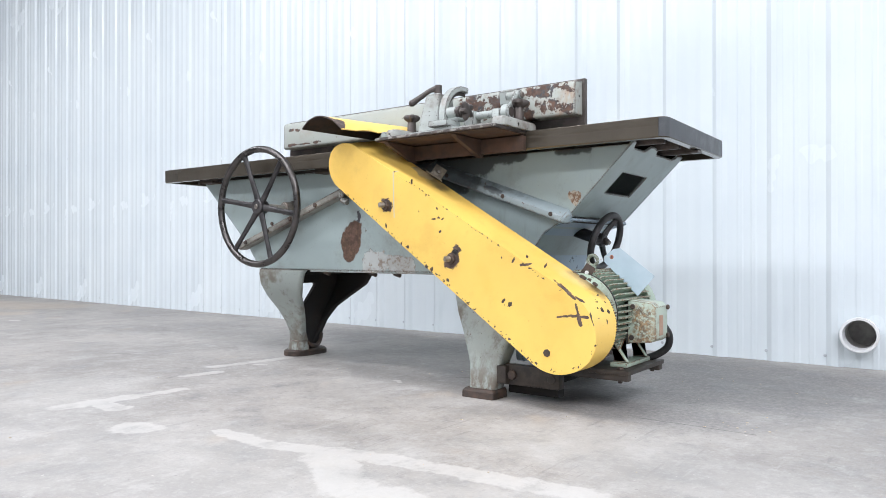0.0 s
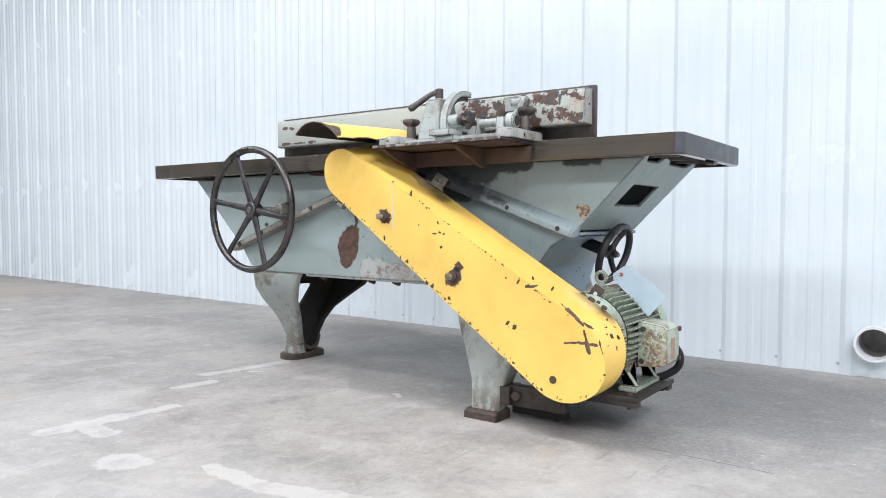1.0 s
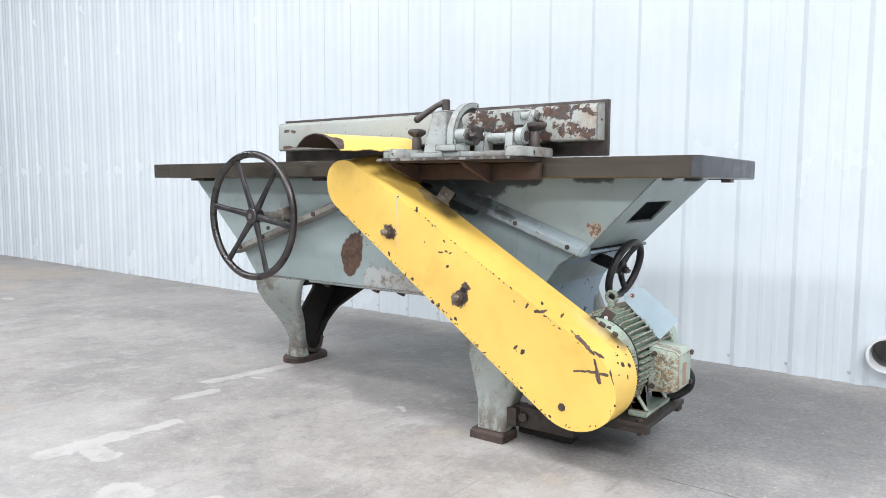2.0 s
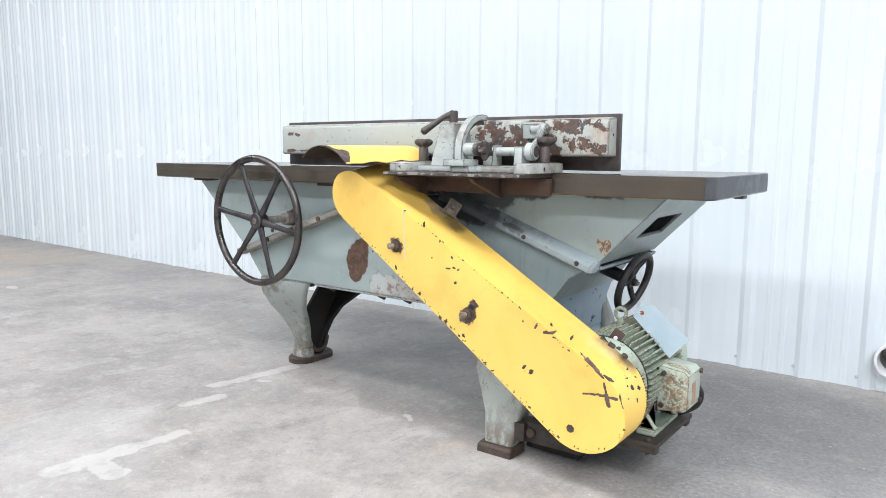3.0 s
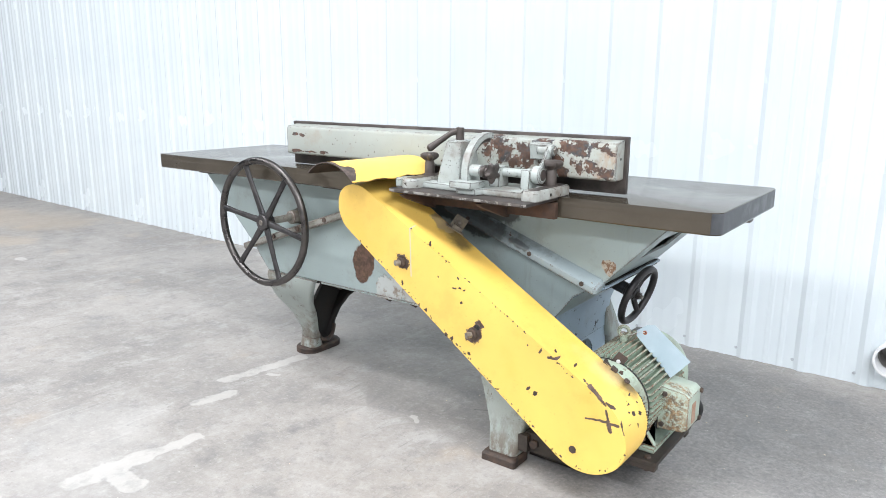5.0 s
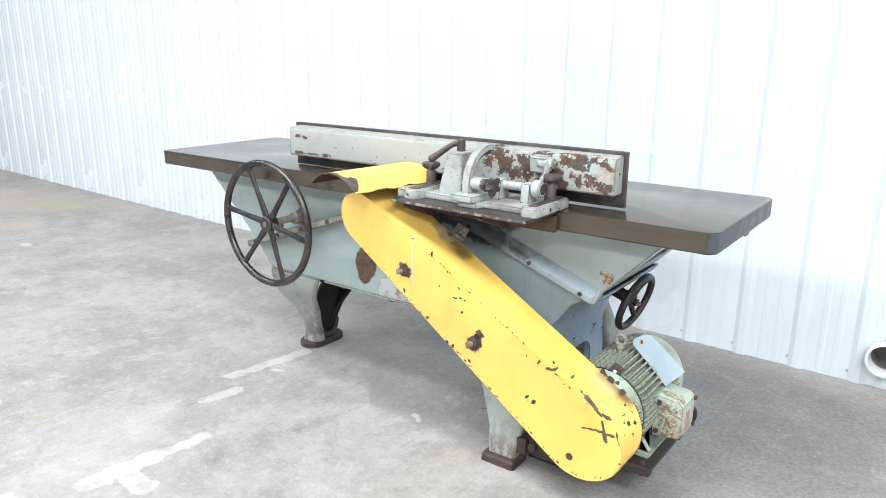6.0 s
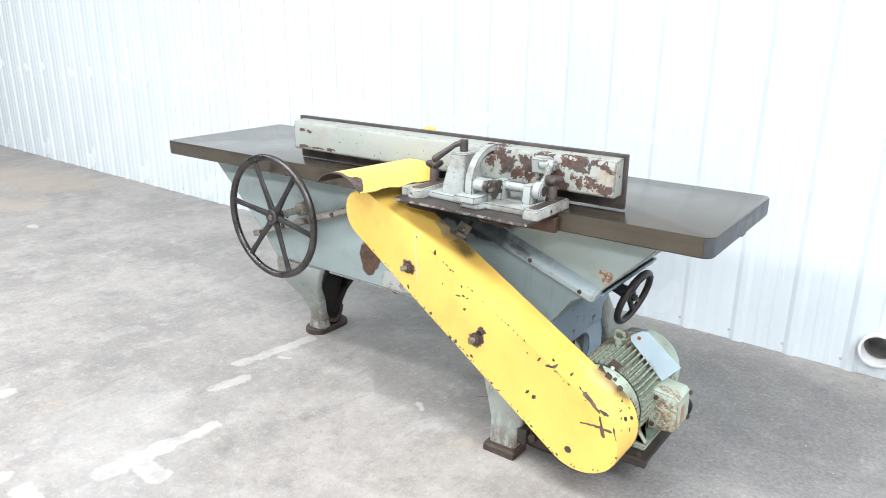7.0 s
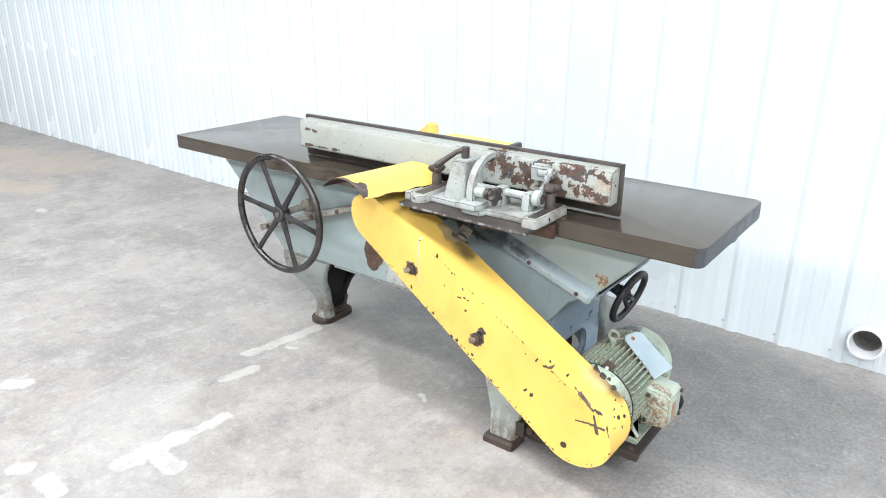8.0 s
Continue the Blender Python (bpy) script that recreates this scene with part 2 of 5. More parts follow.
M_BRACKET = painted("bracket_paint", (0.39, 0.425, 0.405), (0.045, 0.038, 0.034), chip=0.64, chip_scale=60.0, fleck=[(90.0, 0.05), (170.0, 0.14)], dirt=0.7, dirt_at=(0.46, 0.68), dirt_tone=(0.16, 0.12, 0.09), edge=0.006, edge_lo=0.0085)
M_ARM = painted("worn_arm_paint", (0.37, 0.385, 0.36), (0.05, 0.042, 0.037), chip=0.60, chip_scale=45.0, dirt=0.8, dirt_tone=(0.15, 0.11, 0.08), dirt_at=(0.42, 0.64), fleck=[(90.0, 0.08)], edge=0.004, edge_lo=0.010)
M_WORN_EDGE = painted("worn_edge_paint", (0.27, 0.26, 0.24), (0.05, 0.042, 0.037), chip=0.49, chip_scale=26.0, dirt=0.6, dirt_at=(0.42, 0.62), fleck=[(80.0, 0.15)])
M_MOTOR = painted("motor_green_paint", (0.38, 0.47, 0.375), (0.11, 0.055, 0.03), chip=0.65, chip_scale=34.0, dirt=0.55, dirt_tone=(0.12, 0.085, 0.05), dirt_at=(0.46, 0.64), fleck=[(90.0, 0.08)], edge=0.006, edge_lo=0.016)
def box_extra(nt, co, col):
    k = marks(nt, co, [((1.075, 0.094, 0.275), (1.085, 0.094, 0.225), 0.034), ((1.04, 0.094, 0.205), (1.09, 0.094, 0.198), 0.016), ((1.06, 0.13, 0.316), (1.10, 0.12, 0.313), 0.018)], 40.0, 0.7, 0.5)
    r = blend(nt, ramp(nt, grain(nt, co, 60.0, 6.0, 0.7), 0.4, 0.62), (0.10, 0.055, 0.03), (0.30, 0.16, 0.06))
    return blend(nt, calc(nt, "MULTIPLY", calc(nt, "MULTIPLY", k, ramp(nt, grain(nt, co, 110.0, 5.0, 0.7), 0.36, 0.56)), 0.9), col, r)


M_BOX = painted("junction_box_paint", (0.40, 0.47, 0.39), (0.12, 0.065, 0.035), extra=box_extra, chip=0.68, chip_scale=30.0, dirt=0.4, dirt_tone=(0.24, 0.14, 0.06), dirt_at=(0.50, 0.68), edge=0.006, edge_lo=0.012)


def guard_extra(nt, co, col):
    line = marks(nt, vec(nt, "MULTIPLY", co, (1, 0.05, 1)), [((0.335, -0.008, 0.728), (0.335, -0.008, 0.575), 0.0018)], 20.0, 0.1, 0.3)
    col = blend(nt, line, col, (0.50, 0.50, 0.46))
    soot = marks(nt, co, [((0.392, -0.040, 0.708), (0.450, -0.048, 0.672), 0.028), ((0.935, -0.038, 0.395), (0.995, -0.038, 0.355), 0.028)], 22.0, 0.5, 0.7)
    col = blend(nt, calc(nt, "MULTIPLY", soot, 0.8), col, (0.035, 0.03, 0.028))
    bare = marks(nt, co, [((0.355, -0.035, 0.737), (0.385, -0.045, 0.715), 0.026)], 30.0, 0.6, 0.15)
    col = blend(nt, calc(nt, "MULTIPLY", bare, 0.8), col, (0.34, 0.27, 0.17))
    rubbed = marks(nt, co, [((0.86, -0.075, 0.455), (0.97, -0.065, 0.385), 0.024)], 12.0, 0.5, 0.7)
    col = blend(nt, calc(nt, "MULTIPLY", rubbed, 0.45), col, (0.84, 0.66, 0.36))
    # worn, slightly orange edges
    warm = ramp(nt, grain(nt, co, 5.0, 3.0), 0.45, 0.7)
    return blend(nt, calc(nt, "MULTIPLY", warm, 0.30), col, (0.74, 0.40, 0.045))


# bare marks on the guard's face: (x, z, x, z, radius)
GUARD_MARKS = [(0.296, 0.621, 0.308, 0.612, 0.019), (0.555, 0.428, 0.570, 0.440, 0.021), (0.572, 0.455, 0.583, 0.470, 0.014),
               (0.922, 0.279, 0.962, 0.285, 0.0030), (0.962, 0.285, 1.012, 0.283, 0.0040), (0.985, 0.287, 0.991, 0.262, 0.0060), (0.978, 0.317, 0.985, 0.290, 0.0032),
               (0.807, 0.424, 0.830, 0.426, 0.0040), (0.883, 0.400, 0.925, 0.371, 0.0016), (0.925, 0.371, 0.960, 0.346, 0.0026), (0.956, 0.348, 0.976, 0.332, 0.0036),
               (0.976, 0.338, 1.011, 0.316, 0.0018), (1.011, 0.316, 1.030, 0.262, 0.0013)]
M_YELLOW = painted("yellow_guard_paint", (0.87, 0.57, 0.13), (0.072, 0.047, 0.038), chip=0.72, chip_scale=34.0, rough=0.36, fleck=[(38.0, 0.012), (80.0, 0.02), (150.0, 0.02)], fleck_near=[((0.20, -0.15, 0.600), (0.84, -0.15, 0.139), 0.012), ((0.80, -0.15, 0.475), (0.99, -0.15, 0.360), 0.008)], dirt=0.22, dirt_tone=(0.45, 0.25, 0.06), extra=guard_extra, flat=(1, 0.12, 1), spot_wob=(90.0, 0.6),
                   spots=[((a, -0.145, b), (c, -0.145, d), r) for a, b, c, d, r in GUARD_MARKS])
M_CHUTE = painted("yellow_chute_paint", (0.87, 0.57, 0.13), (0.06, 0.045, 0.04), chip=0.69, chip_scale=30.0, rough=0.38, dirt=0.15, dirt_tone=(0.45, 0.25, 0.06), edge=0.004, edge_lo=0.05, spots=[((0.030, -0.285, 0.875), (0.06, -0.285, 0.90), 0.030), ((0.06, -0.285, 0.90), (0.185, -0.270, 0.885), 0.030), ((0.175, -0.245, 0.89), (0.19, -0.26, 0.872), 0.02)])
M_YELLOW_PLAIN = painted("yellow_paint", (0.82, 0.62, 0.17), (0.085, 0.05, 0.04), chip=0.69, chip_scale=30.0, dirt=0.15)
M_TABLE = iron("oiled_cast_iron_top", (0.086, 0.073, 0.056), (0.110, 0.093, 0.072), 0.17, 0.5, 5.0, None, 0.06, 0.03)
M_END = iron("rough_cast_end", (0.055, 0.06, 0.068), (0.10, 0.105, 0.112), 0.42, 0.4, 18.0, None, 0.15, 0.3)
M_STEEL = iron("dark_steel", (0.06, 0.052, 0.048), (0.12, 0.10, 0.09), 0.45, 0.5, 14.0)
M_RIM = iron("polished_rim_steel", (0.06, 0.056, 0.054), (0.12, 0.11, 0.105), 0.28, 0.85, 10.0)
M_WHEEL = iron("worn_black_iron", (0.035, 0.034, 0.035), (0.075, 0.07, 0.07), 0.36, 0.6, 12.0)
M_RUST = iron("rusty_iron", (0.042, 0.032, 0.027), (0.105, 0.070, 0.052), 0.7, 0.1, 20.0)
M_RED_RUST = iron("red_brown_rust", (0.050, 0.030, 0.021), (0.105, 0.058, 0.038), 0.7, 0.1, 16.0)
M_MOUNT = iron("greasy_dark_steel", (0.030, 0.026, 0.023), (0.070, 0.056, 0.046), 0.5, 0.3, 18.0)
M_BLACK = iron("black_rubber", (0.012, 0.012, 0.013), (0.025, 0.025, 0.026), 0.5, 0.0, 20.0)
# Near-black that puts the shade of hollows and holes into colour; dark beams too.
M_DARK = iron("shade_and_dark_iron", (0.012, 0.011, 0.010), (0.03, 0.024, 0.02), 0.8, 0.0, 16.0)
M_BOLT = iron("bright_bolt", (0.16, 0.14, 0.12), (0.36, 0.33, 0.30), 0.4, 0.8, 40.0)
M_CLIP = iron("scorched_clip_steel", (0.10, 0.085, 0.065), (0.26, 0.22, 0.16), 0.5, 0.4, 30.0)
M_SCREW = iron("wall_screw_zinc", (0.42, 0.45, 0.48), (0.50, 0.53, 0.56), 0.5, 0.2, 30.0)
M_PVC = iron("white_pvc", (0.78, 0.79, 0.80), (0.70, 0.70, 0.69), 0.4, 0.0, 9.0)
# Inside of the pipe: mid-grey, darker than its white outside.
M_PIPE_INSIDE = iron("grey_pipe_inside", (0.26, 0.25, 0.235), (0.42, 0.41, 0.39), 0.8, 0.0, 14.0)
M_TAG = iron("pale_card", (0.40, 0.50, 0.56), (0.46, 0.56, 0.62), 0.6, 0.0, 10.0)
M_TAG_RING = iron("brown_card_ring", (0.30, 0.10, 0.05), (0.36, 0.14, 0.08), 0.7, 0.0, 30.0)
M_STRING = iron("pale_string", (0.6, 0.6, 0.58), (0.5, 0.5, 0.48), 0.8, 0.0, 60.0)
M_LABEL = iron("faded_orange_label", (0.36, 0.20, 0.13), (0.44, 0.30, 0.22), 0.5, 0.0, 40.0)
M_PLATE_GREEN = iron("green_name_plate", (0.02, 0.09, 0.07), (0.04, 0.14, 0.11), 0.4, 0.2, 30.0)
M_PLATE_GREY = iron("grey_name_plate", (0.35, 0.36, 0.36), (0.22, 0.22, 0.22), 0.4, 0.4, 60.0)


def wall_paint():
    m, nt, bsdf, co = fresh("white_wall_enamel", 0.33)
    col = blend(nt, ramp(nt, grain(nt, co, 1.2, 4.0), 0.35, 0.65), (0.665, 0.725, 0.755), (0.715, 0.77, 0.79))
    scuff = ramp(nt, grain(nt, co, 6.0, 6.0, 0.7, (1, 1, 0.25)), 0.62, 0.80)
    col = blend(nt, calc(nt, "MULTIPLY", scuff, 0.18), col, (0.52, 0.55, 0.58))
    nt.links.new(col, bsdf.inputs["Base Color"])
    nt.links.new(ramp(nt, grain(nt, co, 3.0, 3.0), 0.3, 0.7, 0.17, 0.28), bsdf.inputs["Roughness"])
    relief(nt, bsdf, grain(nt, co, 2.2, 2.0, 0.5, (1, 1, 0.3)), 0.12, 0.01)
    return m


def plain_wall_paint():
    # Mid-grey, kept low so the unseen walls throw back less light.
    m, nt, bsdf, co = fresh("plain_grey_wall", 0.6)
    nt.links.new(blend(nt, ramp(nt, grain(nt, co, 0.8, 4.0), 0.35, 0.65), (0.44, 0.46, 0.48), (0.50, 0.52, 0.54)), bsdf.inputs["Base Color"])
    return m


def concrete():
    m, nt, bsdf, co = fresh("worn_concrete", 0.62)
    a = grain(nt, co, 1.3, 6.0, 0.62)
    b = grain(nt, co, 4.6, 8.0, 0.66, (1.0, 1.15, 1))
    c = grain(nt, co, 26.0, 6.0, 0.7)
    d = grain(nt, co, 160.0, 3.0)
    e = grain(nt, co, 9.0, 8.0, 0.70, (1.0, 0.8, 1))
    col = blend(nt, ramp(nt, a, 0.36, 0.64), (0.266, 0.249, 0.232), (0.358, 0.334, 0.309))
    col = blend(nt, calc(nt, "MULTIPLY", ramp(nt, b, 0.50, 0.64), 0.40), col, (0.43, 0.415, 0.395))
    col = blend(nt, calc(nt, "MULTIPLY", ramp(nt, b, 0.47, 0.35), 0.42), col, (0.185, 0.183, 0.182))
    col = blend(nt, calc(nt, "MULTIPLY", ramp(nt, e, 0.52, 0.65), 0.34), col, (0.47, 0.455, 0.435))
    col = blend(nt, calc(nt, "MULTIPLY", ramp(nt, e, 0.47, 0.34), 0.36), col, (0.175, 0.172, 0.172))
    col = blend(nt, calc(nt, "MULTIPLY", ramp(nt, c, 0.53, 0.66), 0.25), col, (0.50, 0.485, 0.465))
    col = blend(nt, calc(nt, "MULTIPLY", ramp(nt, c, 0.46, 0.34), 0.26), col, (0.150, 0.148, 0.148))
    col = blend(nt, calc(nt, "MULTIPLY", ramp(nt, d, 0.58, 0.72), 0.22), col, (0.13, 0.13, 0.13))
    col = blend(nt, calc(nt, "MULTIPLY", ramp(nt, d, 0.42, 0.30), 0.18), col, (0.56, 0.55, 0.53))
    for turn, sc in ((20, 34.0), (-48, 40.0), (75, 30.0)):
        mp = nt.nodes.new("ShaderNodeMapping")
        mp.inputs["Rotation"].default_value, mp.inputs["Scale"].default_value = (0, 0, radians(turn)), (1.0, 0.06, 1.0)
        nt.links.new(co, mp.inputs["Vector"])
        sn = grain(nt, mp.outputs[0], sc, 3.0, 0.6)
        gate = ramp(nt, grain(nt, co, 4.0 + turn * 0.01, 3.0), 0.50, 0.62)
        col = blend(nt, calc(nt, "MULTIPLY", calc(nt, "MULTIPLY", ramp(nt, sn, 0.62, 0.70), gate), 0.25), col, (0.50, 0.49, 0.47))
        col = blend(nt, calc(nt, "MULTIPLY", calc(nt, "MULTIPLY", ramp(nt, sn, 0.37, 0.31), gate), 0.30), col, (0.12, 0.12, 0.12))
    tan = calc(nt, "MULTIPLY", ramp(nt, grain(nt, co, 3.1, 4.0), 0.60, 0.72), 0.30)
    col = blend(nt, tan, col, (0.464, 0.376, 0.289))
    pits = ramp(nt, grain(nt, co, 75.0, 2.0), 0.70, 0.76)
    col = blend(nt, calc(nt, "MULTIPLY", pits, 0.6), col, (0.116, 0.114, 0.111))
    flecks = ramp(nt, grain(nt, co, 48.0, 3.0), 0.71, 0.75)
    col = blend(nt, calc(nt, "MULTIPLY", flecks, 0.6), col, (0.673, 0.650, 0.611))
    grit = grain(nt, co, 70.0, 8.0, 0.78)
    col = blend(nt, calc(nt, "MULTIPLY", ramp(nt, grit, 0.52, 0.67), 0.26), col, (0.56, 0.54, 0.51))
    col = blend(nt, calc(nt, "MULTIPLY", ramp(nt, grit, 0.48, 0.33), 0.28), col, (0.135, 0.13, 0.125))
    # dark stain of old oil along the wall, plus shade painted under the motor
    oil_and_shade = marks(nt, co, [((0.6, 0.9, 0), (2.2, 0.8, 0), 0.35), ((0.9, 0.35, 0), (1.3, 0.45, 0), 0.3), ((0.85, 0.06, 0), (1.25, 0.10, 0), 0.16)], 4.0, 0.6, 0.6)
    col = blend(nt, calc(nt, "MULTIPLY", calc(nt, "MULTIPLY", oil_and_shade, ramp(nt, grit, 0.36, 0.64, 1.0, 0.40)), 0.62), col, (0.125, 0.125, 0.132))
    ochre = marks(nt, co, [((-5.4, 0.8, 0), (-4.4, 1.0, 0), 0.30), ((-4.6, 0.3, 0), (-3.9, 0.5, 0), 0.12)], 4.0, 0.6, 0.6)
    col = blend(nt, calc(nt, "MULTIPLY", ochre, 0.45), col, (0.46, 0.38, 0.29))
    # patches of white filler left along old lines
    white = marks(nt, vec(nt, "ADD", co, vec(nt, "MULTIPLY", vec(nt, "SUBTRACT", wobble(nt, co), (0.5, 0.5, 0.5)), (0.05, 0.05, 0.0))), [(a, b, r * 0.88) for a, b, r in FILLER], 14.0, 0.36, 0.16)
    white = calc(nt, "MULTIPLY", white, ramp(nt, e, 0.34, 0.50, 0.5, 1.0))
    col = blend(nt, calc(nt, "MULTIPLY", white, 0.60), col, (0.54, 0.52, 0.49))
    worn = marks(nt, co, WORN, 6.0, 0.7, 0.5)
    col = blend(nt, calc(nt, "MULTIPLY", worn, 0.2), col, (0.55, 0.54, 0.52))
    crack = marks(nt, co, CRACKS, 30.0, 0.25, 0.4)
    col = blend(nt, calc(nt, "MULTIPLY", crack, 0.7), col, (0.07, 0.07, 0.07))
    nt.links.new(col, bsdf.inputs["Base Color"])
    nt.links.new(ramp(nt, b, 0.3, 0.7, 0.5, 0.75), bsdf.inputs["Roughness"])
    h = calc(nt, "ADD", calc(nt, "MULTIPLY", c, 0.6), calc(nt, "MULTIPLY", d, 0.4))
    relief(nt, bsdf, calc(nt, "ADD", h, calc(nt, "MULTIPLY", white, 0.4)), 0.12, 0.004)
    return m


FILLER = [((a, b, 0), (c, d, 0), r) for a, b, c, d, r in (
    (-0.548, 0.178, -0.602, -0.165, 0.031), (-0.500, -0.02, -0.478, -0.012, 0.015), (-0.487, -0.240, -0.507, -0.345, 0.037), (-0.285, -0.515, -0.306, -0.690, 0.028),
    (-0.306, -0.690, -0.326, -0.900, 0.047), (-0.262, -0.803, -0.180, -0.804, 0.040), (-0.310, -0.770, -0.250, -0.800, 0.028), (0.07, -0.92, 0.11, -0.90, 0.062), (-0.58, -1.12, -0.56, -1.10, 0.035),
    (-0.443, -1.10, -0.37, -1.10, 0.038), (0.300, -0.800, 0.500, -0.815, 0.030), (0.500, -0.815, 0.665, -0.766, 0.036), (0.665, -0.766, 0.824, -0.734, 0.044), (0.824, -0.734, 1.276, -0.700, 0.042),
    (0.680, -0.800, 0.82, -0.905, 0.058), (0.86, -0.93, 1.3, -0.985, 0.070), (-1.15, -0.90, -1.10, -0.86, 0.04), (0.19, 0.03, 0.225, 0.012, 0.012), (-3.36, 0.27, -3.30, 0.27, 0.03))]
WORN = [((0.3, -1.0, 0), (1.6, -1.0, 0), 0.30), ((-0.6, -0.7, 0), (0.2, -1.3, 0), 0.22), ((1.0, -0.4, 0), (1.6, -0.5, 0), 0.18)]
CRACKS = [((1.12, -0.02, 0), (1.42, -0.03, 0), 0.0022), ((0.33, 0.21, 0), (0.38, 0.24, 0), 0.0025)]
M_WALL, M_PLAIN, M_FLOOR = wall_paint(), plain_wall_paint(), concrete()

# ---- mesh helpers ----


def edges_round(bm, offset, segments=2, angle=25):
    es = [e for e in bm.edges if len(e.link_faces) == 2 and e.calc_face_angle(0) > radians(angle)]
    if es and offset > 0:
        bmesh.ops.bevel(bm, geom=es, offset=offset, segments=segments, profile=0.6, affect="EDGES", clamp_overlap=True)


def join(bm, tmp):
    me = bpy.data.meshes.new("tmp")
    tmp.to_mesh(me)
    tmp.free()
    bm.from_mesh(me)
    bpy.data.meshes.remove(me)
    return bm


def rings(bm, sections, closed=False, caps=True):
    rows = [[bm.verts.new(p) for p in s] for s in sections]
    n = len(rows[0])
    pairs = list(zip(rows, rows[1:])) + ([(rows[-1], rows[0])] if closed else [])
    for a, b in pairs:
        for i in range(n):
            bm.faces.new((a[i], a[(i + 1) % n], b[(i + 1) % n], b[i]))
    if caps and not closed:
        bm.faces.new(rows[0][::-1])
        bm.faces.new(rows[-1])
    bmesh.ops.recalc_face_normals(bm, faces=bm.faces)
    return bm


def box(bm, x0, x1, y0, y1, z0, z1, bevel=0.003, m=None, segments=2):
    tmp = bmesh.new()
    rings(tmp, [[(x0, y0, z), (x1, y0, z), (x1, y1, z), (x0, y1, z)] for z in (z0, z1)])
    edges_round(tmp, bevel, segments)
    if m:
        bmesh.ops.transform(tmp, matrix=m, verts=tmp.verts)
    return join(bm, tmp)


def prism(bm, pts, y0, y1, bevel=0.004, axis="y", segments=2):
    """An outline of (x, z), or (y, z) for axis x, or (x, y) for axis z, drawn out along the axis."""
    lay = {"y": lambda p, v: (p[0], v, p[1]), "x": lambda p, v: (v, p[0], p[1]), "z": lambda p, v: (p[0], p[1], v)}[axis]
    tmp = bmesh.new()
    rings(tmp, [[lay(p, v) for p in pts] for v in (y0, y1)])
    edges_round(tmp, bevel, segments)
    return join(bm, tmp)


def basis(axis):
    a = Vector(axis).normalized()
    u = a.orthogonal().normalized()
    return a, u, a.cross(u)


def lathe(bm, at, axis, profile, seg=28):
    """profile: rows of (along, radius)."""
    a, u, v = basis(axis)
    at = Vector(at)
    tmp = bmesh.new()
    rings(tmp, [[at + a * d + (u * math.cos(2 * math.pi * i / seg) + v * math.sin(2 * math.pi * i / seg)) * max(r, 0.0004) for i in range(seg)] for d, r in profile])
    return join(bm, tmp)


def rod(bm, p, q, r, r2=None, seg=16, bevel=0.15):
    p, q = Vector(p), Vector(q)
    r2 = r if r2 is None else r2
    L = (q - p).length
    k = min(bevel * r, L * 0.3)
    return lathe(bm, p, q - p, [(0, r - k), (k, r), (L - k, r2), (L, r2 - k)], seg)


def sweep(bm, pts, r, seg=10, closed=False, flat=1.0, up=(0, 0, 1)):
    """A round or flattened bar along points; r is one radius or one each."""
    pts = [Vector(p) for p in pts]
    n = len(pts)
    rr = r if isinstance(r, (list, tuple)) else [r] * n
    secs = []
    for i, p in enumerate(pts):
        t = (pts[(i + 1) % n] - pts[i - 1]) if closed else (pts[min(i + 1, n - 1)] - pts[max(i - 1, 0)])
        t.normalize()
        s = t.cross(Vector(up))
        s = s.normalized() if s.length > 1e-4 else t.orthogonal().normalized()
        w = s.cross(t)
        secs.append([p + s * rr[i] * math.cos(2 * math.pi * k / seg) + w * rr[i] * flat * math.sin(2 * math.pi * k / seg) for k in range(seg)])
    tmp = bmesh.new()
    rings(tmp, secs, closed)
    return join(bm, tmp)


def flow(pts, n=6):
    """Points on a smooth curve through pts."""
    p = [Vector(q) for q in pts]
    out = []
    for i in range(len(p) - 1):
        a, b, c, d = p[max(i - 1, 0)], p[i], p[i + 1], p[min(i + 2, len(p) - 1)]
        for k in range(n):
            t = k / n
            out.append(0.5 * (2 * b + (c - a) * t + (2 * a - 5 * b + 4 * c - d) * t * t + (3 * b - a - 3 * c + d) * t ** 3))
    return out + [p[-1]]


def oblong(x0, x1, y0, y1, z, r, n=4):
    r = min(r, (x1 - x0) / 2 - 1e-4, (y1 - y0) / 2 - 1e-4)
    out = []
    for cx, cy, a0 in ((x1 - r, y1 - r, 0), (x0 + r, y1 - r, 90), (x0 + r, y0 + r, 180), (x1 - r, y0 + r, 270)):
        for k in range(n + 1):
            a = radians(a0 + 90 * k / n)
            out.append((cx + r * math.cos(a), cy + r * math.sin(a), z))
    return out


def loft(bm, rows, r=0.02):
    tmp = bmesh.new()
    rings(tmp, [oblong(x0, x1, y0, y1, z, r) for z, x0, x1, y0, y1 in rows])
    return join(bm, tmp)


def part(name, bm, material, parent=None, label="", smooth=32):
    bmesh.ops.recalc_face_normals(bm, faces=bm.faces)
    me = bpy.data.meshes.new(name)
    bm.to_mesh(me)
    bm.free()
    for p in me.polygons:
        p.use_smooth = True
    me.set_sharp_from_angle(angle=radians(smooth))
    me.materials.append(material)
    ob = new(name, me)
    if parent:
        ob.parent = parent
        ob.matrix_parent_inverse = Matrix.Translation(-parent.location)
    return tagged(ob, label) if label else ob


def thing(name, at, label, category, group="", kind=""):
    ob = new(name)
    ob.location = at
    ob.empty_display_size = 0.1
    return tagged(ob, label, category, group, kind)


B = bmesh.new

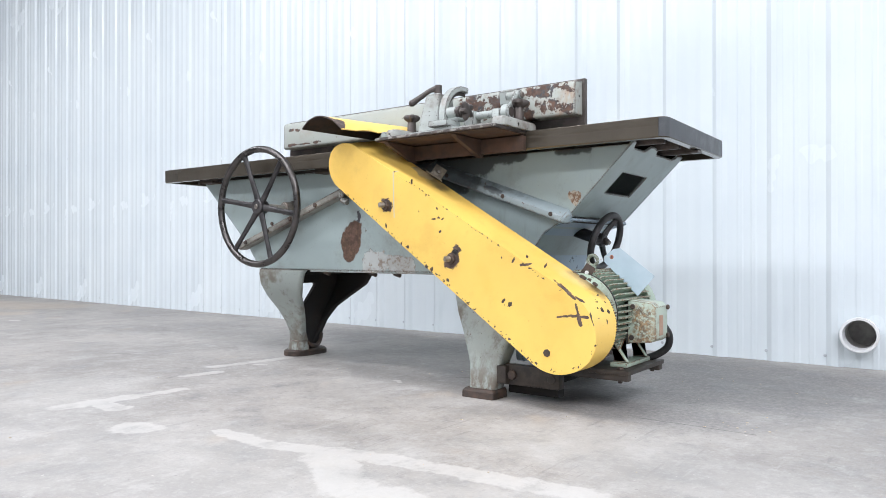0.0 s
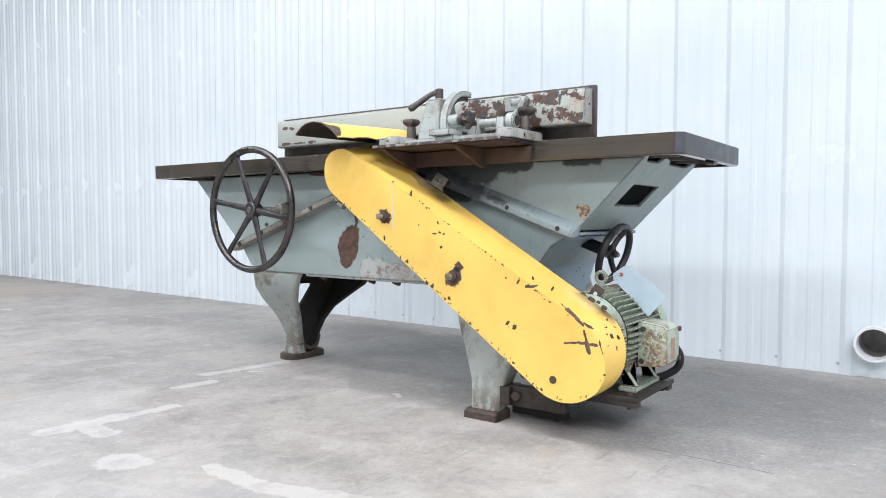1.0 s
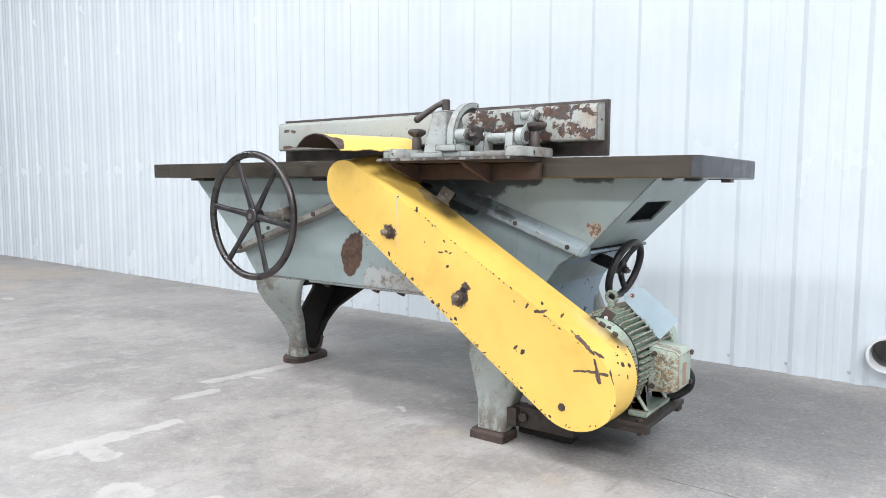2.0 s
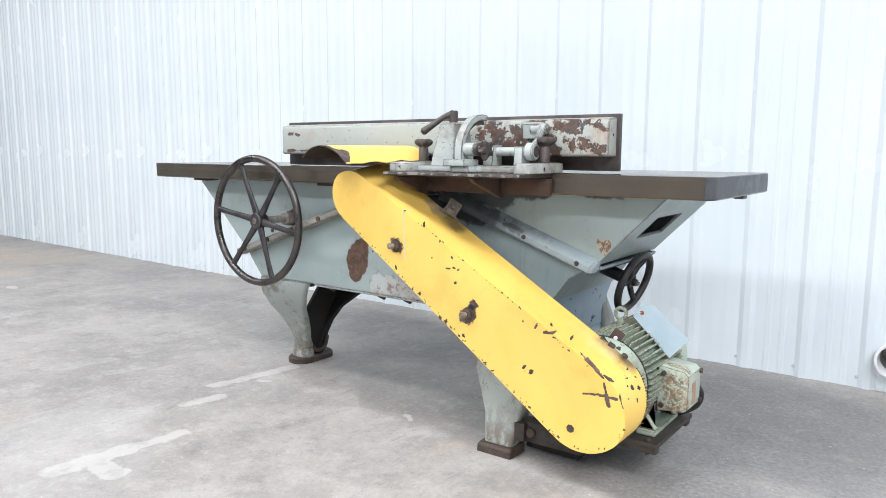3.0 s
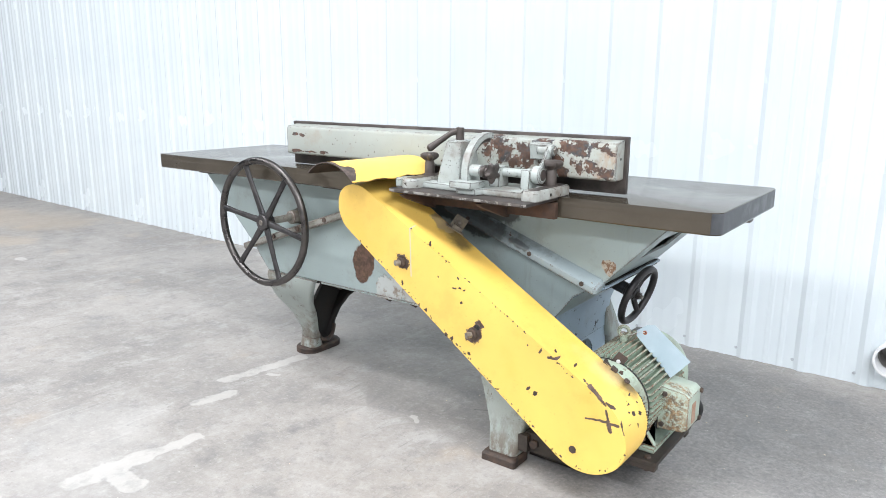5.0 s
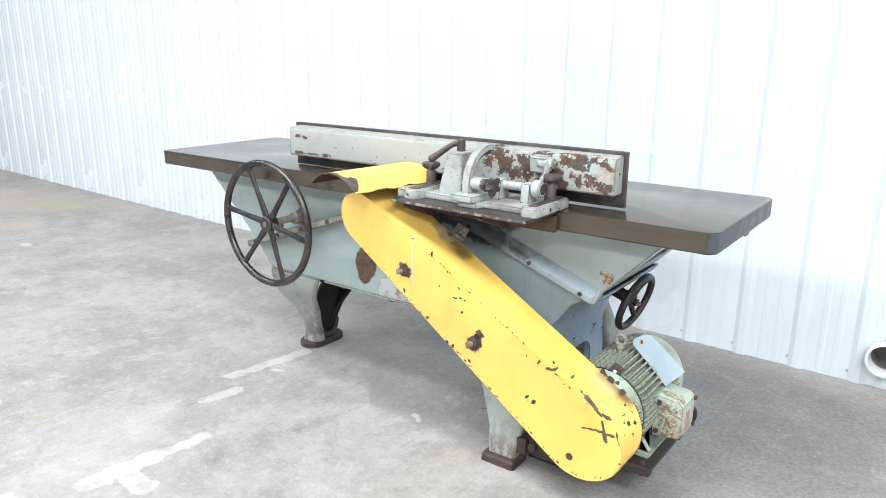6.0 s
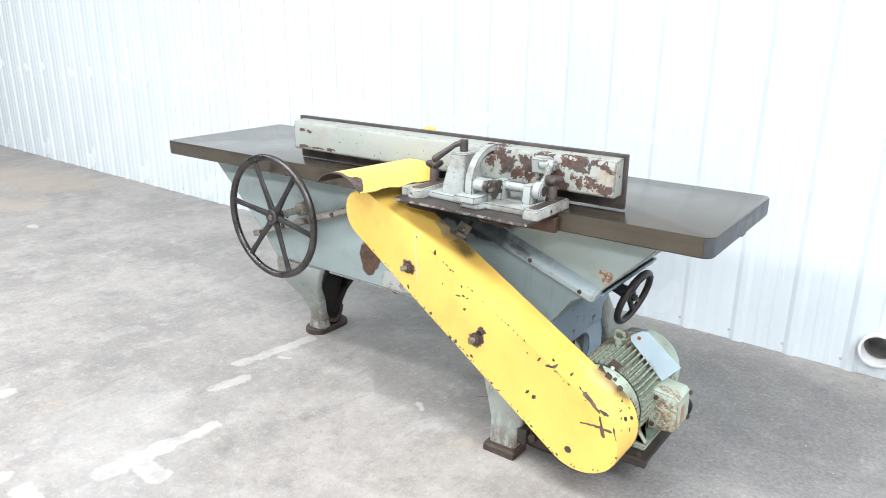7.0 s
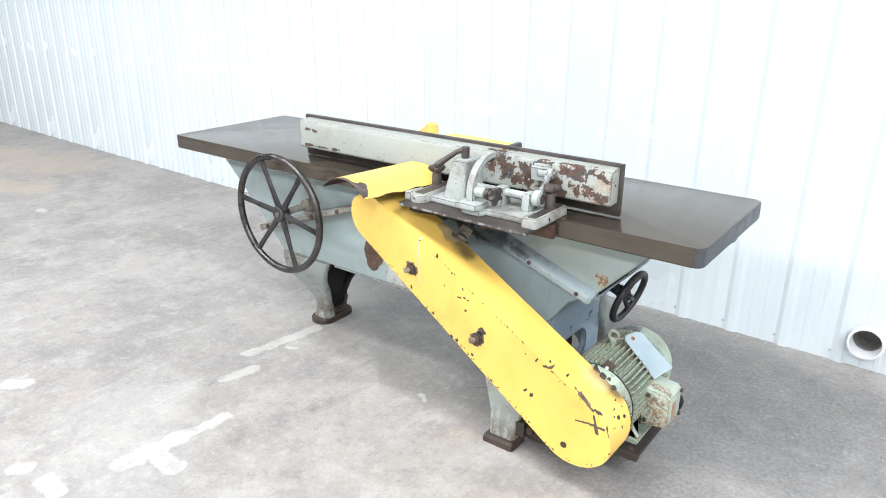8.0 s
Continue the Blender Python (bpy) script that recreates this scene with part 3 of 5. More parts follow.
# ---- the hall ----
WALL_A, WALL_X, WALL_Y = radians(-1.57), 0.970, 1.330
RIB = 0.2257
wall_m = Matrix.Translation((WALL_X, WALL_Y, 0)) @ Matrix.Rotation(WALL_A, 4, "Z")

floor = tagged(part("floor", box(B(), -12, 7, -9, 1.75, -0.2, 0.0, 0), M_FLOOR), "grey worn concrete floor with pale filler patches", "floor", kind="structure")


def wall_backing():
    bm = B()
    box(bm, -12.9, 6.1, 0.035, 0.20, 0.0, 5.0, 0)
    bmesh.ops.transform(bm, matrix=wall_m, verts=bm.verts)
    return tagged(part("wall_back", bm, M_PLAIN), "white ribbed sheet metal wall with rows of screws", "wall", kind="structure")


def rib_profile(n):
    """Section of a ribbed sheet with n tall ribs, in (along, out); out points into the hall."""
    pts = []
    for k in range(n):
        c = k * RIB
        pts += [(c - 0.032, 0.0), (c - 0.012, 0.011), (c + 0.012, 0.011), (c + 0.032, 0.0)]
        for s in (0.085, 0.141):
            pts += [(c + s - 0.014, 0.0), (c + s - 0.007, 0.0022), (c + s + 0.007, 0.0022), (c + s + 0.014, 0.0)]
    pts.append((n * RIB - 0.0305, 0.0))
    return pts


wall_back = wall_backing()
sheet_bm = B()
prof = rib_profile(4)
low = [sheet_bm.verts.new((u, -o, 0.0005)) for u, o in prof]
top = [sheet_bm.verts.new((u, -o, 5.0)) for u, o in prof]
back_low = [sheet_bm.verts.new((u, 0.0015 - o, 0.0005)) for u, o in prof]
back_top = [sheet_bm.verts.new((u, 0.0015 - o, 5.0)) for u, o in prof]
for i in range(len(prof) - 1):
    sheet_bm.faces.new((low[i], low[i + 1], top[i + 1], top[i]))
    sheet_bm.faces.new((back_low[i], back_top[i], back_top[i + 1], back_low[i + 1]))
    sheet_bm.faces.new((low[i], back_low[i], back_low[i + 1], low[i + 1]))
    sheet_bm.faces.new((top[i], top[i + 1], back_top[i + 1], back_top[i]))
for i in (0, -1):
    sheet_bm.faces.new((low[i], top[i], back_top[i], back_low[i]))
sheet = part("wall_panel", sheet_bm, M_WALL, wall_back, smooth=20)
sheet_mesh = sheet.data
sheet.matrix_basis = wall_m @ Matrix.Identity(4)
for k in range(-14, 6):
    if k == 0:
        continue
    ob = new("wall_panel", sheet_mesh)
    ob.parent = wall_back
    ob.matrix_basis = wall_m @ Matrix.Translation((k * 4 * RIB, 0, 0))

UPPER_SCREWS = [0.214 - 0.897 * k for k in range(0, 9)]
screw_bm = lathe(B(), (0, 0, 0), (0, -1, 0), [(0, 0.0065), (0.0015, 0.0065), (0.002, 0.004), (0.005, 0.0035), (0.0055, 0.0025)], 8)
screw = part("screw", screw_bm, M_SCREW, wall_back)
screw_mesh = screw.data
first = True
spots = [(k * RIB - 0.036, 0.042 + 0.004 * math.sin(k * 3.1)) for k in range(-30, 5)] + [(u, 1.350) for u in UPPER_SCREWS]
for u, z in spots:
    ob = screw if first else new("screw", screw_mesh)
    ob.parent, ob.matrix_basis, first = wall_back, wall_m @ Matrix.Translation((u, 0.0, z)), False

# Unseen walls and ceiling added to close the hall; greyed to limit fill.
for name, dims in (("wall_front", (-12, 7, -9.2, -9.0, 0, 5)), ("wall_left", (-12.2, -12, -9.2, 1.9, 0, 5)), ("wall_right", (7, 7.2, -9.2, 1.9, 0, 5))):
    tagged(part(name, box(B(), *dims, 0), M_PLAIN), "plain grey hall wall, unseen, added to close the hall", "wall", kind="structure")
tagged(part("ceiling", box(B(), -12.2, 7.2, -9.2, 1.9, 5.0, 5.2, 0), M_PLAIN), "plain grey hall ceiling, unseen, added to close the hall", "ceiling", kind="structure")

# pipe end that comes through the wall
PX, PZ = 1.512, 0.137
py = WALL_Y - 0.0274 * (PX - WALL_X)
hole_bm = lathe(B(), (PX, py + 0.4, PZ), (0, -1, 0), [(0, 0.0615), (0.6, 0.0615)], 40)
cutter = part("cutter", hole_bm, M_PVC)
sheet.data = sheet_mesh.copy()
for ob in (sheet, wall_back):
    md = ob.modifiers.new("hole", "BOOLEAN")
    md.operation, md.object, md.solver = "DIFFERENCE", cutter, "EXACT"
    bpy.context.view_layer.update()
    cut = bpy.data.meshes.new_from_object(ob.evaluated_get(bpy.context.evaluated_depsgraph_get()))
    ob.modifiers.clear()
    for p in cut.polygons:
        p.use_smooth = False
    ob.data = cut
bpy.data.objects.remove(cutter)
pipe = thing("drain_pipe", (PX, py, PZ), "white plastic pipe end sticking out of the wall", "pipe")
part("pipe", lathe(B(), (PX, py + 0.19, PZ), (0, -1, 0), [(0, 0.057), (0.0, 0.0605), (0.215, 0.0605), (0.216, 0.068), (0.250, 0.069), (0.252, 0.067), (0.252, 0.0585), (0.22, 0.0565), (0.02, 0.056)], 40), M_PVC, pipe)
part("pipe_inside", lathe(B(), (PX, py + 0.188, PZ), (0, -1, 0), [(0, 0.054), (0.004, 0.0555), (0.185, 0.0555), (0.186, 0.0545), (0.09, 0.053), (0.088, 0.001)], 32), M_PIPE_INSIDE, pipe, "grey inside of the pipe")

# ---- the jointer ----
jointer = thing("jointer", (0, 0.335, 0), "old grey-green cast iron jointer with yellow belt guard", "woodworking machine")
F, K = 0.10, 0.57  # front and back of the castings

# tables
for name, x0, x1, y1, zt in (("outfeed_table", -1.195, 0.05, 0.64, 0.842), ("infeed_table", 0.20, 1.182, 0.585, 0.838)):
    r = 0.03 if x0 > 0 else 0.012
    outline = [(p[0], p[1]) for p in oblong(x0, x1, 0.0, y1, 0, r)]
    tt = part(name, prism(B(), outline, zt - 0.024, zt, 0.0010, "z"), M_TABLE, jointer, "dark oiled cast iron table top")
    outer = [p[:2] for p in oblong(x0 + 0.0002, x1 - 0.0002, 0.0002, y1 - 0.0002, 0, r)]
    inner = [p[:2] for p in oblong(x0 + 0.023, x1 - 0.023, 0.023, y1 - 0.023, 0, r * 0.4)]
    sk = B()
    rings(sk, [[(*p, z) for p in pts] for z, pts in ((zt - 0.054, outer), (zt - 0.0236, outer), (zt - 0.0236, inner), (zt - 0.058, inner), (zt - 0.058, [(p[0] * 0.998 + 0.002 * (x0 + x1) / 2, p[1] * 0.99 + 0.01 * y1 / 2) for p in outer]))], closed=True)
    part("table_skirt", sk, M_TABLE, tt)
    if x0 > 0:
        near = [p[:2] for p in oblong(x0, x1 + 0.0008, -0.0008, y1 + 0.0008, 0, r, 6) if p[0] > x1 - 0.022]
        near.sort(key=lambda p: p[1])
        inside = [(p[0] - 0.004, p[1] + (0.004 if p[1] < 0.3 else -0.004)) for p in near]
        part("table_end", prism(B(), near + inside[::-1], zt - 0.0545, zt - 0.0022, 0.0003, "z", 1), M_END, tt, "rough blue-grey cast end")
        part("table_lug", box(B(), x1 - 0.03, x1 - 0.003, 0.30, 0.34, zt - 0.068, zt - 0.0585, 0.003), M_STEEL, tt)
    for y in (0.16, 0.30, 0.44):
        part("table_rib", box(B(), x0 + 0.03, x1 - 0.061, y, y + 0.014, zt - 0.052, zt - 0.023, 0.003), M_STEEL, tt)
for x in (0.053, 0.186):
    part("table_lip", box(B(), x, x + 0.012, 0.012, 0.56, 0.828, 0.8405, 0.002), M_STEEL, jointer)
part("cutter_head", lathe(B(), (0.125, 0.0, 0.775), (0, 1, 0), [(0, 0.03), (0.02, 0.055), (0.55, 0.055), (0.57, 0.03)], 24), M_STEEL, jointer)

# base between the legs
bed = B()
prism(bed, [(-0.715, 0.487), (-0.69, 0.450), (-0.635, 0.388), (0.60, 0.388), (0.66, 0.41), (0.71, 0.47), (0.75, 0.525), (0.80, 0.553), (0.835, 0.562), (0.40, 0.716), (0.30, 0.752), (0.02, 0.752), (-0.10, 0.700)], F + 0.004, K, 0.006)
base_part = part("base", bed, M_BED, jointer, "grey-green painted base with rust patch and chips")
part("base_lip", box(B(), -0.33, 0.62, F + 0.006, F + 0.03, 0.380, 0.389, 0.003), M_BED, jointer)
for x in (-0.27, -0.02, 0.10):
    part("base_stud", rod(B(), (x, F + 0.03, 0.380), (x + 0.03, F + 0.03, 0.372), 0.008), M_RUST, jointer)

# outfeed side casting
of = B()
prism(of, [(-1.035, 0.786), (-0.725, 0.497), (-0.10, 0.709), (0.04, 0.752), (0.04, 0.786)], F, K, 0.010)
part("outfeed_slide", of, M_BED, jointer)


def incline(bm, a, b, height, y0, y1, bevel, taper=0.0):
    """A bar with its face towards the front, from a to b in (x, z)."""
    a, b = Vector((a[0], 0, a[1])), Vector((b[0], 0, b[1]))
    L, ang = (b - a).length, math.atan2(b.z - a.z, b.x - a.x)
    m = Matrix.Translation(a) @ Matrix.Rotation(-ang, 4, "Y")
    return box(bm, 0, L, y0, y1, -height / 2, height / 2, bevel, m, 3)


part("outfeed_way", incline(B(), (-0.735, 0.482), (0.0, 0.735), 0.028, 0.060, F + 0.01, 0.010), M_RAIL, jointer, "greasy worn slide rail")
for f in (0.08, 0.27, 0.46, 0.66):
    x, z = -0.735 + 0.735 * f, 0.482 + 0.253 * f
    part("way_bolt", rod(B(), (x, 0.060, z), (x, 0.052, z), 0.009, seg=8), M_RUST, jointer)
for f in (0.2, 0.40):
    x, z = -0.70 + 0.735 * f, 0.52 + 0.253 * f
    part("gib_screw", rod(B(), (x, F + 0.002, z + 0.012), (x, F - 0.006, z + 0.012), 0.008, seg=8), M_RUST, jointer)

elbow = part("grease_elbow", sweep(B(), [(-0.115, F, 0.668), (-0.115, 0.075, 0.668), (-0.108, 0.066, 0.662), (-0.095, 0.064, 0.655), (-0.080, 0.064, 0.652)], 0.010, 10), M_LEG, jointer, "greasy pipe elbow")
part("elbow_nut", rod(B(), (-0.115, 0.068, 0.672), (-0.115, 0.068, 0.692), 0.012, seg=6), M_LEG, elbow)
for x0, x1 in ((-0.985, -0.895), (-0.24, -0.145)):
    part("table_stop", box(B(), x0, x1, 0.045, 0.11, 0.772, 0.782, 0.002), M_RUST, jointer)

# infeed side casting: a hollow wedge with an opening in its sloping end
inf = B()
wedge = [(0.21, 0.778), (0.835, 0.572), (1.045, 0.786), (0.21, 0.786)]
prism(inf, wedge, F, F + 0.02, 0.008)
prism(inf, wedge, K - 0.02, K, 0.008)
prism(inf, [(0.23, 0.772), (0.83, 0.576), (0.84, 0.592), (0.26, 0.785)], F + 0.018, K - 0.018, 0.0)
part("infeed_slide", inf, M_BED, jointer)
ea, eb = Vector((0.836, 0, 0.574)), Vector((1.047, 0, 0.788))
eL, eang = (eb - ea).length, math.atan2(eb.z - ea.z, eb.x - ea.x)
em = Matrix.Translation(ea) @ Matrix.Rotation(-eang, 4, "Y")


end = B()
tmp = B()
cols = [0.102, 0.128, 0.136, 0.150, 0.208, 0.238, 0.248, 0.258, 0.318, 0.328, 0.340, 0.420, 0.496, 0.508, 0.518, 0.568]


def scallop(y):
    """Upper edge of the plate, with two wide notches."""
    for a, b in ((0.132, 0.254), (0.322, 0.514)):
        if a < y < b:
            return 0.283 + 0.012 * max(0.0, 1 - min(y - a, b - y) / 0.014)
    return eL + 0.004


grid = [[tmp.verts.new(em @ Vector((u, y, 0.0))) for u in (0.0, 0.107, 0.194, scallop(y))] for y in cols]
for i in range(len(cols) - 1):
    for j in range(3):
        if not (j == 1 and cols[i] >= 0.207 and cols[i + 1] <= 0.421):
            tmp.faces.new((grid[i][j], grid[i + 1][j], grid[i + 1][j + 1], grid[i][j + 1]))
bmesh.ops.recalc_face_normals(tmp, faces=tmp.faces)
if tmp.faces[:][0].normal.x < 0:
    bmesh.ops.reverse_faces(tmp, faces=tmp.faces)
bmesh.ops.solidify(tmp, geom=tmp.faces[:], thickness=0.009)
edges_round(tmp, 0.002, 2, 50)
join(end, tmp)
part("sloping_end", end, M_BED, jointer, "sloping end plate with a square opening")
# Near-black block added inside the wedge to stand for the shade in its opening.
part("end_hollow_shade", box(B(), 0.62, 0.66, F + 0.02, K - 0.02, 0.655, 0.78, 0), M_DARK, jointer)
way = B()
wa, wb = Vector((0.30, 0, 0.7595)), Vector((0.838, 0, 0.5645))
wn = Vector((wa.z - wb.z, 0, wb.x - wa.x)).normalized()
wsec = [(0.072, -0.017), (0.066, -0.012), (0.066, 0.005), (0.070, 0.010), (0.100, 0.030), (F + 0.012, 0.034), (F + 0.012, -0.017)]
tmp = B()
rings(tmp, [[(q + wn * h * k).to_tuple()[:1] + (y + dy, (q + wn * h * k).z) for y, h in wsec] for q, k, dy in ((wa, 1.0, 0.0), (wb - (wb - wa).normalized() * 0.008, 1.0, 0.0), (wb, 0.72, 0.008))])
edges_round(tmp, 0.0018, 2)
join(way, tmp)
part("infeed_way", way, M_WAY, jointer, "worn slide rail with rust spots and grease")
for f in (0.10, 0.55, 0.90):
    x, z = 0.34 + 0.502 * f, 0.745 - 0.182 * f
    part("way_bolt", rod(B(), (x, 0.068, z), (x, 0.063, z), 0.0075, seg=8), M_RUST, jointer)
# Near-black strip filling the gap below the slide, in place of shade.
part("end_gap_shade", box(B(), 0.70, 0.842, F + 0.03, K - 0.03, 0.556, 0.572, 0.002), M_DARK, jointer)

# end frame under the infeed side, with an arched opening
fr = B()
outer = [(p[0], p[1]) for p in oblong(F + 0.012, K - 0.012, 0.10, 0.50, 0, 0.02, 6)]
hole = [(p[0], p[1]) for p in oblong(0.19, 0.45, 0.16, 0.288, 0, 0.06, 6)]
rings(fr, [[(x, y, z) for y, z in pts] for x, pts in ((0.640, outer), (0.664, outer), (0.664, hole), (0.640, hole))], closed=True)
part("end_frame", fr, M_BLUE, jointer, "blue-grey end frame with chipped paint")
sh = B()
prism(sh, [(0.650, 0.30), (0.668, 0.30), (0.676, 0.40), (0.695, 0.455), (0.728, 0.505), (0.78, 0.543), (0.845, 0.560), (0.845, 0.570), (0.65, 0.570)], F + 0.010, K - 0.01, 0.004)
# Plate added behind the opening so its right half shows dark brown.
part("opening_backing", box(B(), 0.55, 0.57, 0.32, 0.53, 0.10, 0.389, 0.004), M_RUST, jointer)
part("end_curve", sh, M_BLUE, jointer, "blue-grey curved end of the base")

# three legs
fl = B()
loft(fl, [(0.388, -0.638, -0.358, F - 0.003, 0.128), (0.370, -0.640, -0.368, F - 0.006, 0.122), (0.323, -0.640, -0.392, 0.103, 0.134), (0.272, -0.628, -0.424, 0.128, 0.160), (0.210, -0.612, -0.462, 0.176, 0.210), (0.159, -0.606, -0.494, 0.210, 0.246), (0.110, -0.606, -0.520, 0.236, 0.272), (0.066, -0.613, -0.532, 0.246, 0.295)], 0.014)
leg = part("leg", fl, M_LEG, jointer, "curved cast iron leg, greasy at the foot")
# Back strut in near-black: the leg's inner shade is put into its colour.
rl = B()
loft(rl, [(0.388, -0.634, -0.368, 0.540, K), (0.373, -0.634, -0.379, 0.540, K), (0.311, -0.634, -0.418, 0.525, 0.562), (0.256, -0.628, -0.488, 0.492, 0.528), (0.207, -0.620, -0.542, 0.455, 0.492), (0.150, -0.614, -0.568, 0.420, 0.456), (0.095, -0.612, -0.580, 0.396, 0.432), (0.045, -0.612, -0.583, 0.370, 0.424)], 0.012)
part("leg_back", rl, M_DARK, leg, "inner side of the leg, near-black for its shade")


def web_outline(n=60):
    """Outline of the leg's web and of the three-cornered hole in it, as pairs of (y, z)."""
    edge = [(0.105, 0.385), (0.565, 0.385), (0.555, 0.310), (0.520, 0.256), (0.476, 0.207), (0.440, 0.150), (0.415, 0.090), (0.408, 0.030), (0.265, 0.030), (0.258, 0.090), (0.230, 0.150), (0.194, 0.207), (0.150, 0.256), (0.115, 0.310)]
    hole = [(0.270, 0.320), (0.383, 0.320), (0.390, 0.313), (0.385, 0.305), (0.318, 0.222), (0.311, 0.218), (0.304, 0.222), (0.262, 0.300), (0.260, 0.313)]
    c = Vector((0.318, 0.285))

    def cast(poly, a):
        d = Vector((math.cos(a), math.sin(a)))
        for p, q in zip(poly, poly[1:] + poly[:1]):
            p, e = Vector(p) - c, Vector(q) - Vector(p)
            det = d.x * -e.y + e.x * d.y
            if abs(det) > 1e-9:
                t, k = (p.x * -e.y + e.x * p.y) / det, (d.x * p.y - d.y * p.x) / det
                if t > 0 and -1e-6 <= k <= 1 + 1e-6:
                    return tuple(c + d * t)
        return tuple(c)
    turns = [2 * math.pi * i / n for i in range(n)]
    return [cast(edge, a) for a in turns], [cast(hole, a) for a in turns]


wo, wh = web_outline()
web = B()
rings(web, [[(x, y, z) for y, z in pts] for x, pts in ((-0.606, wo), (-0.590, wo), (-0.590, wh), (-0.606, wh))], closed=True)
# Web and top plate get the same near-black in place of shade.
part("leg_web", web, M_DARK, leg, "near-black web with a three-cornered hole, coloured for shade")
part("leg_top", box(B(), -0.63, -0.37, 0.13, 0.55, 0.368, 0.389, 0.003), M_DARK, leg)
part("leg_lip", sweep(B(), flow([(-0.545, 0.275, 0.10), (-0.540, 0.292, 0.060), (-0.540, 0.318, 0.042), (-0.548, 0.350, 0.038), (-0.560, 0.385, 0.050), (-0.572, 0.410, 0.085)]), 0.009, 8), M_RUST, leg)
ft = B()
loft(ft, [(0.0, -0.642, -0.525, 0.214, 0.428), (0.020, -0.642, -0.525, 0.214, 0.428), (0.026, -0.636, -0.531, 0.220, 0.422)], 0.055)
part("foot", ft, M_RUST, leg, "dark greasy iron foot")
toe = B()
loft(toe, [(0.024, -0.625, -0.530, 0.236, 0.31), (0.066, -0.619, -0.530, 0.243, 0.30), (0.072, -0.612, -0.537, 0.249, 0.295)], 0.028)
part("toe", toe, M_LEG, leg)

for s in (1, -1):
    def my(y0, y1):
        return (y0, y1) if s > 0 else (0.67 - y1, 0.67 - y0)
    bm = B()
    loft(bm, [(z, x0, x1, *my(y0, y1)) for z, x0, x1, y0, y1 in ((0.42, 0.385, 0.665, F - 0.003, 0.16), (0.385, 0.40, 0.672, 0.085, 0.155), (0.319, 0.430, 0.682, 0.050, 0.14), (0.26, 0.462, 0.688, 0.022, 0.12), (0.199, 0.498, 0.684, 0.0, 0.085), (0.108, 0.543, 0.662, -0.030, 0.045), (0.024, 0.552, 0.650, -0.044, 0.024))], 0.016)
    lg = part("leg", bm, M_LEG, jointer, "flared cast iron leg with worn paint")
    bm = B()
    loft(bm, [(z, x0, x1, *my(y0, y1)) for z, x0, x1, y0, y1 in ((0, 0.540, 0.660, -0.064, 0.026), (0.020, 0.541, 0.660, -0.063, 0.026), (0.028, 0.546, 0.655, -0.056, 0.026))], 0.008)
    part("foot", bm, M_RUST, lg, "rusty iron foot")

# big hand wheel
WC = Vector((-0.424, -0.075, 0.641))
wheel = new("handwheel")
wheel.parent = jointer
wheel.matrix_parent_inverse = Matrix.Translation(-jointer.location)
tagged(wheel, "black six-spoked handwheel with polished rim")
RW = 0.228
part("rim", sweep(B(), [(WC.x + RW * math.cos(2 * math.pi * i / 72), WC.y - 0.012, WC.z + RW * math.sin(2 * math.pi * i / 72)) for i in range(72)], 0.0135, 12, True, 1.0, (0, 1, 0)), M_RIM, wheel)
for i in range(6):
    a = radians(51 + 60 * i)
    d = Vector((math.cos(a), 0, math.sin(a)))
    part("spoke", sweep(B(), [WC + d * 0.018, WC + d * 0.07 + Vector((0, -0.003, 0)), WC + d * 0.15 + Vector((0, -0.008, 0)), WC + d * (RW - 0.004) + Vector((0, -0.012, 0))], [0.0150, 0.0120, 0.0100, 0.0125], 10, False, 0.75, (0, 1, 0)), M_WHEEL, wheel)
part("hub", lathe(B(), WC + Vector((0, 0.03, 0)), (0, -1, 0), [(0, 0.02), (0.004, 0.026), (0.03, 0.030), (0.045, 0.030), (0.049, 0.026)], 24), M_WHEEL, wheel)
part("hub_screw", rod(B(), WC + Vector((0, -0.018, 0)), WC + Vector((0, -0.022, 0)), 0.010), M_BOLT, wheel)
part("shaft", rod(B(), WC + Vector((0.0, 0.02, 0)), (WC.x, F + 0.01, WC.z), 0.014), M_RAIL, wheel)
part("shaft_boss", lathe(B(), (WC.x, F + 0.01, WC.z), (0, -1, 0), [(0, 0.040), (0.012, 0.034), (0.02, 0.028), (0.06, 0.026), (0.064, 0.02)], 20), M_RAIL, wheel)

# small hand wheel on the infeed end
SC, SA = Vector((0.862, 0.331, 0.497)), Vector((0.93, -0.06, -0.30)).normalized()
_, su, sv = basis(SA)
small = new("handwheel")
small.parent = jointer
small.matrix_parent_inverse = Matrix.Translation(-jointer.location)
tagged(small, "small black three-spoked handwheel below the table end")
RS = 0.092
part("rim", sweep(B(), [SC + (su * math.cos(2 * math.pi * i / 48) + sv * math.sin(2 * math.pi * i / 48)) * RS for i in range(48)], 0.0115, 12, True, 1.0, tuple(SA)), M_WHEEL, small)
for i in range(3):
    a = radians(20 + 120 * i)
    d = su * math.cos(a) + sv * math.sin(a)
    part("spoke", sweep(B(), [SC + d * 0.012 - SA * 0.016, SC + d * 0.05 - SA * 0.012, SC + d * RS], [0.014, 0.011, 0.011], 8, False, 0.7, tuple(SA)), M_WHEEL, small)
part("hub", rod(B(), SC - SA * 0.045, SC - SA * 0.004, 0.022), M_WHEEL, small)
part("nut", rod(B(), SC - SA * 0.004, SC + SA * 0.009, 0.013, seg=6), M_STEEL, small)
part("stud", rod(B(), SC + SA * 0.009, SC + SA * 0.018, 0.007, seg=10), M_BOLT, small)
